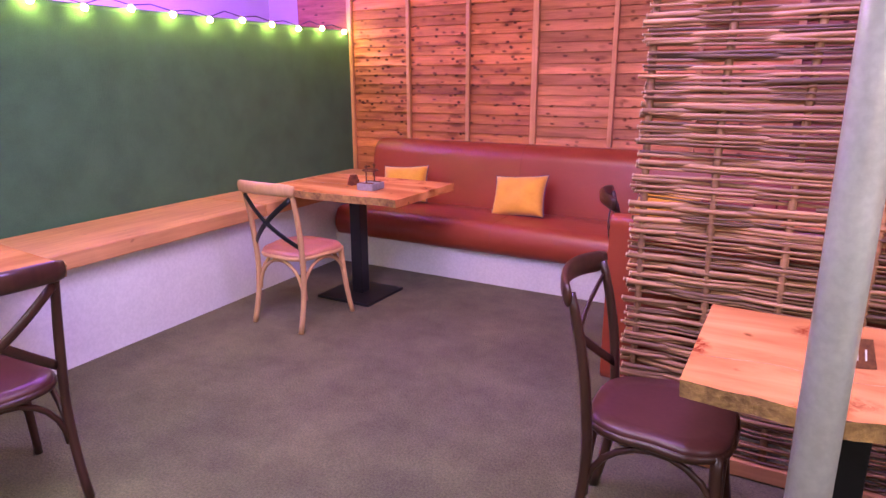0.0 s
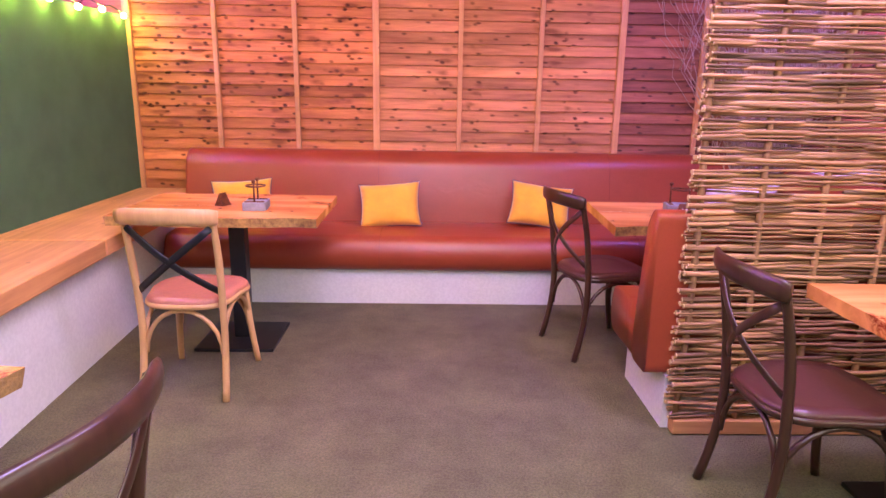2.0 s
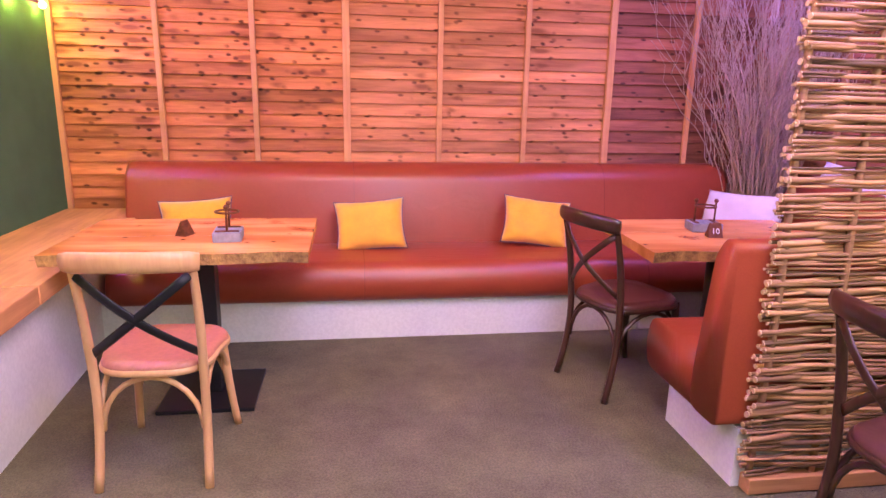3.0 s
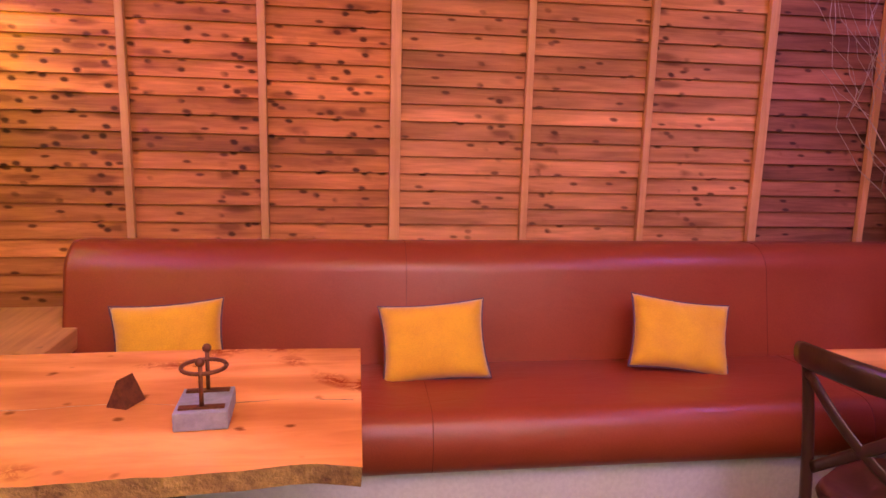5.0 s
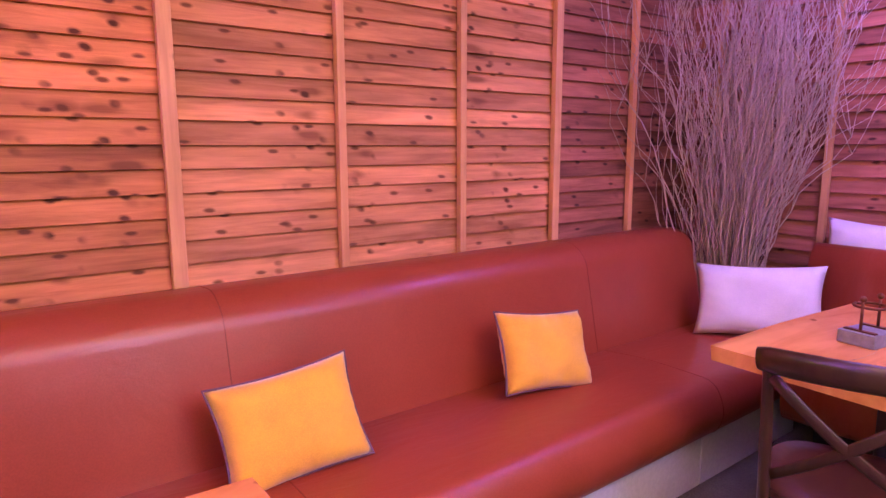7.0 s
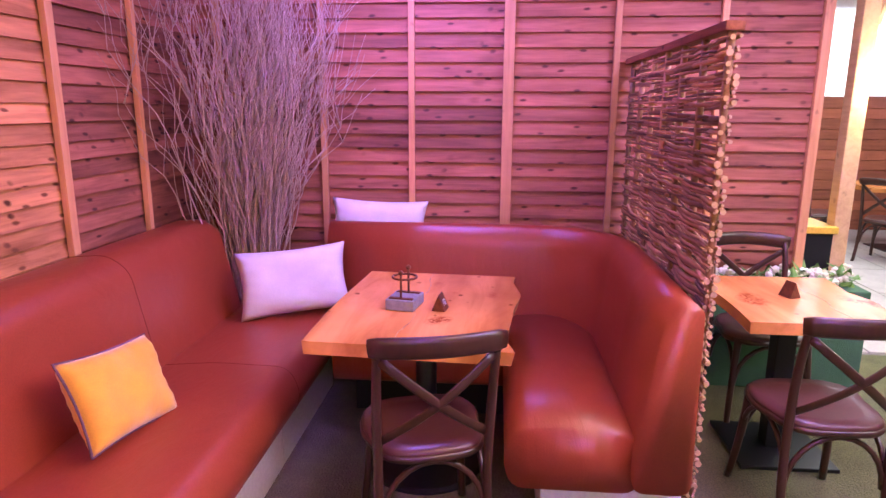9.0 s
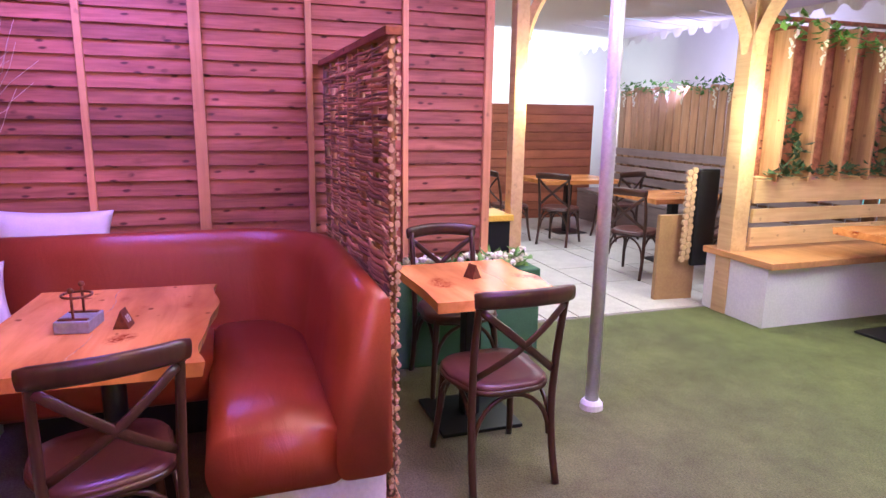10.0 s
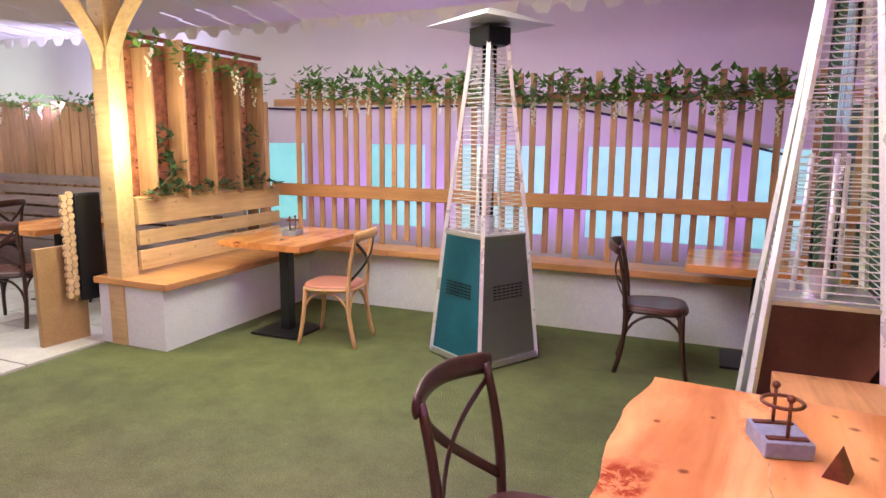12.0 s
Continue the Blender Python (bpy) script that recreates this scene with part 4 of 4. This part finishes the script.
def heater(m, panel, label):
    t = thing("patio_heater", m, label, "patio heater", "pyramid patio heaters")
    b0, b1, b2, h1, h2 = 0.27, 0.205, 0.085, 0.9, 2.18
    for k in range(4):
        turn = pose(0, 0, 0, 0, 0, 90 * k)
        bm = bmesh.new()
        q = [bm.verts.new(turn @ Vector(p)) for p in ((-b0 + 0.012, -b0, 0.06), (b0 - 0.012, -b0, 0.06), (b1 - 0.012, -b1, h1), (-b1 + 0.012, -b1, h1))]
        bm.faces.new(q)
        bmesh.ops.solidify(bm, geom=bm.faces, thickness=0.006)
        pan = part("side_panel", bm, panel if k == 0 else STEEL, t, "" if k else "flat coloured access panel")
        if k in (0, 1):
            slot = boxed((0, 0, 0), (0.026, 0.006, 0.007))
            f = part("vent_slot", slot, BLACK, pan)
            for i in range(5):
                for j in range(7):
                    ob = f if i + j == 0 else new("vent_slot", f.data)
                    ob.parent = pan
                    ob.matrix_basis = turn @ pose(-0.12 + 0.04 * j, -0.2405 + 0.0016 * i - 0.006, 0.48 + 0.022 * i)
        c = [turn @ Vector(p) for p in ((b0, -b0, 0.03), (b1, -b1, h1), (b2, -b2, h2))]
        part("corner_post", tube(bmesh.new(), c, 0.019, 4), LITSTEEL, t, "steel corner post in a lit, paler tone")
        for i in range(40):
            s = (i + 0.7) / 41
            w = b1 + (b2 - b1) * s - 0.012
            z = h1 + (h2 - h1) * s
            part("guard_wire", tube(bmesh.new(), [turn @ Vector((-w, -w, z)), turn @ Vector((w, -w, z))], 0.003, 4), LITSTEEL, t)
    # three pale rods, added to imitate upright reflections on the glass tube
    for a in (0.6, 2.7, 4.8):
        part("support_rod", tube(bmesh.new(), [(0.1 * math.cos(a), 0.1 * math.sin(a), h1), (0.075 * math.cos(a), 0.075 * math.sin(a), h1 + 0.6)], 0.011, 8), LITSTEEL, t, "pale rod in place of a reflection on the tube", smooth=True)
    part("burner_shelf", boxed((0, 0, h1), (2 * b1 + 0.01, 2 * b1 + 0.01, 0.02)), STEEL, t)
    part("glass_tube", tube(bmesh.new(), [(0, 0, h1 + 0.02), (0, 0, h2)], 0.05, 20), GLASS, t, "clear glass flame tube", smooth=True)
    part("burner", tube(bmesh.new(), [(0, 0, h1 + 0.01), (0, 0, h1 + 0.12)], 0.06, 16), STEEL, t)
    part("head", boxed((0, 0, h2 + 0.05), (0.2, 0.2, 0.12), bevel=0.01), BLACK, t)
    hood = bmesh.new()
    bmesh.ops.create_cone(hood, segments=4, radius1=0.44, radius2=0.1, depth=0.1, cap_ends=True, matrix=pose(0, 0, h2 + 0.17, 0, 0, 45))
    part("hood", hood, STEEL, t, "pyramid steel hood")
    part("foot_frame", boxed((0, 0, 0.035), (0.56, 0.56, 0.05), bevel=0.008), STEEL, t)
    for s in (-0.2, 0.2):
        part("wheel", tube(bmesh.new(), [(s - 0.015, 0.3, 0.05), (s + 0.015, 0.3, 0.05)], 0.05, 14), BLACK, t)
    return t


heater(pose(-0.85, -0.98, 0, 0, 0, 150), TEALSTEEL, "tall pyramid gas patio heater with a teal front panel")
heater(pose(-2.74, 0.2, 0, 0, 0, 180), plain("brown_panel", (0.16, 0.07, 0.05), rough=0.35, metal=0.5), "tall pyramid gas patio heater with brown panels")

# ---- turf planter with white flowers ----
tp = thing("turf_planter", pose(0, 0, 0), "low planter clad in green turf, topped with white flowers", "planter")
part("box", boxed((1.4, 2.4, 0.29), (0.22, 1.25, 0.58), bevel=0.01), TURF_WALL, tp)
part("box", boxed((1.7, 1.98, 0.24), (0.3, 0.3, 0.48), bevel=0.01), TURF_WALL, tp)
a, b, r = bmesh.new(), bmesh.new(), random.Random(2)
for k in range(34):
    p = (1.42 + r.uniform(-0.09, 0.09), 1.82 + 1.18 * k / 33, 0.61)
    sprig(a, b, p, r, 9, 0, 0.07)
    for i in range(4):
        bmesh.ops.create_icosphere(b, subdivisions=1, radius=r.uniform(0.014, 0.026), matrix=Matrix.Translation((p[0] + r.uniform(-0.06, 0.04), p[1] + r.uniform(-0.04, 0.04), 0.61 + r.uniform(0, 0.06))))
part("leaves", a, LEAF, tp)["kind"] = "stuff"
part("blossom", b, BLOSSOM, tp, "small white artificial flowers")["kind"] = "stuff"

# ---- the paved area to the east ----
sv = thing("service_stand", pose(1.75, 2.0, 0), "small yellow-topped service stand beside the fence", "stand")
part("cabinet", boxed((0.02, -0.02, 0.66), (0.3, 0.26, 0.36)), BLACK, sv)
part("top", boxed((0.02, -0.02, 0.86), (0.34, 0.3, 0.04), bevel=0.004), MUSTARD, sv, "yellow painted top")
part("back_panel", boxed((0.0, 0.12, 1.0), (0.3, 0.03, 0.26)), MUSTARD, sv)

pb = thing("folded_board", pose(2.08, 0.0, 0, 0, 0, -6), "brown board and black panel hung with wood slices", "board")
part("board", boxed((0.05, 0.06, 0.37), (0.05, 0.36, 0.74), bevel=0.004), CARD, pb)
part("panel", boxed((-0.02, -0.14, 0.72), (0.05, 0.2, 0.82), bevel=0.02), BLACK, pb, "black padded panel")
disc = tube(bmesh.new(), [(-0.012, 0, 0), (0.012, 0, 0)], 0.026, 10)
first = part("wood_slice", disc, CUT, pb, "pale wood slice")
k = 0
for row in range(15):
    for col in range(2):
        ob = first if k == 0 else new("wood_slice", first.data)
        ob.parent = pb
        ob.matrix_basis = pose(-0.04 + 0.006 * (row % 3), 0.0 + 0.045 * col, 1.12 - row * 0.052 - 0.02 * col, 4 * row, 0, 10)
        k += 1
        
dl = [copy_thing(dark, pose(3.0, -0.15, 0, 0, 0, -60)), copy_thing(dark, pose(2.75, -0.75, 0, 0, 0, 20)), copy_thing(dark, pose(4.6, -0.2, 0, 0, 0, -50)), copy_thing(dark, pose(4.75, -1.1, 0, 0, 0, 10)), copy_thing(dark, pose(5.0, 0.3, 0, 0, 0, -90))]
for ob in dl:
    ob["label"] = DL + " on the stone paving"
table(pose(3.4, -0.9, 0, 0, 0, 90), 1.0, 0.75, 8, TL + " on the stone paving")
table(pose(5.3, -0.7, 0, 0, 0, 90), 1.1, 0.8, 9, TL + " on the stone paving")

far = structure("wall_far", boxed((6.5, 0.2, 0.86), (0.05, 3.9, 1.72)), FARWOOD, "low red-brown timber panel wall", "fence")
far_me = None
for i in range(13):
    if far_me is None:
        ob = part("board", boxed((0, 0, 0), (3.88, 0.122, 0.022), bevel=0.003), FARWOOD, far)
        far_me = ob.data
    else:
        ob = new("board", far_me)
        ob.parent = far
    ob.matrix_basis = pose(6.462, 0.2, 0.075 + i * 0.13, 0, 0, 90) @ pose(0, 0, 0, 90, 0, 0)
fw = thing("plank_fence", pose(0, 0, 0), "tall fence of upright planks behind the paved area", "fence")
first = part("plank", boxed((0, 0, 0), (1.9, 0.13, 0.025), bevel=0.003), SLATWOOD, fw)
for k in range(28):
    ob = first if k == 0 else new("plank", first.data)
    ob.parent = fw
    ob.matrix_basis = pose(1.98 + 0.16 * k, -2.16, 0.98 + rng.uniform(-0.04, 0.05), 0, -90, 0) @ pose(0, 0, 0, 90, 0, 0)
garland("wisteria_garland", [(2.0 + 0.28 * k, -2.08, 1.93) for k in range(16)], 17, "wisteria garland on the plank fence", 20, 1)
sb = thing("slat_bench", pose(0, 0, 0), "grey horizontal-slat bench along the plank fence", "bench")
for k in range(8):
    part("slat", boxed((0, 0, 0), (4.3, 0.1, 0.025), bevel=0.003), GREYWOOD, sb).matrix_basis = pose(4.25, -1.98, 0.14 + 0.13 * k, 90, 0, 0)
part("seat", boxed((4.25, -1.72, 0.45), (4.3, 0.45, 0.04), bevel=0.004), GREYWOOD, sb)
part("front", boxed((4.25, -1.52, 0.21), (4.3, 0.03, 0.42)), GREYWOOD, sb)

# ---- paving stones ----
pave = structure("pavement", boxed((5.15, 1.2, -0.055), (6.54, 9.4, 0.1)), GROUT, "pale stone slab paving with dark joints", "paving")
sizes, meshes = ((0.88, 0.58), (0.58, 0.58), (0.58, 0.28)), []
for w, d in sizes:
    bm = boxed((0, 0, 0), (w - 0.012, d - 0.012, 0.03), bevel=0.004)
    me = bpy.data.meshes.new("paving_stone")
    bm.to_mesh(me)
    bm.free()
    me.materials.append(PAVER)
    meshes.append(me)
rng = random.Random(9)
y, row = -1.5, 0
while y < 4.5:
    kind = (0, 1, 2)[row % 3]
    d = sizes[kind][1]
    x = 1.9
    while x < 7.4:
        k = kind if kind == 2 else rng.choice((0, 1))
        w = sizes[k][0]
        ob = new("paving_stone", meshes[k])
        ob.parent = pave
        ob.matrix_basis = pose(x + w / 2, y + d / 2, -0.006 + rng.uniform(-0.001, 0.001))
        x += w
    y += d
    row += 1
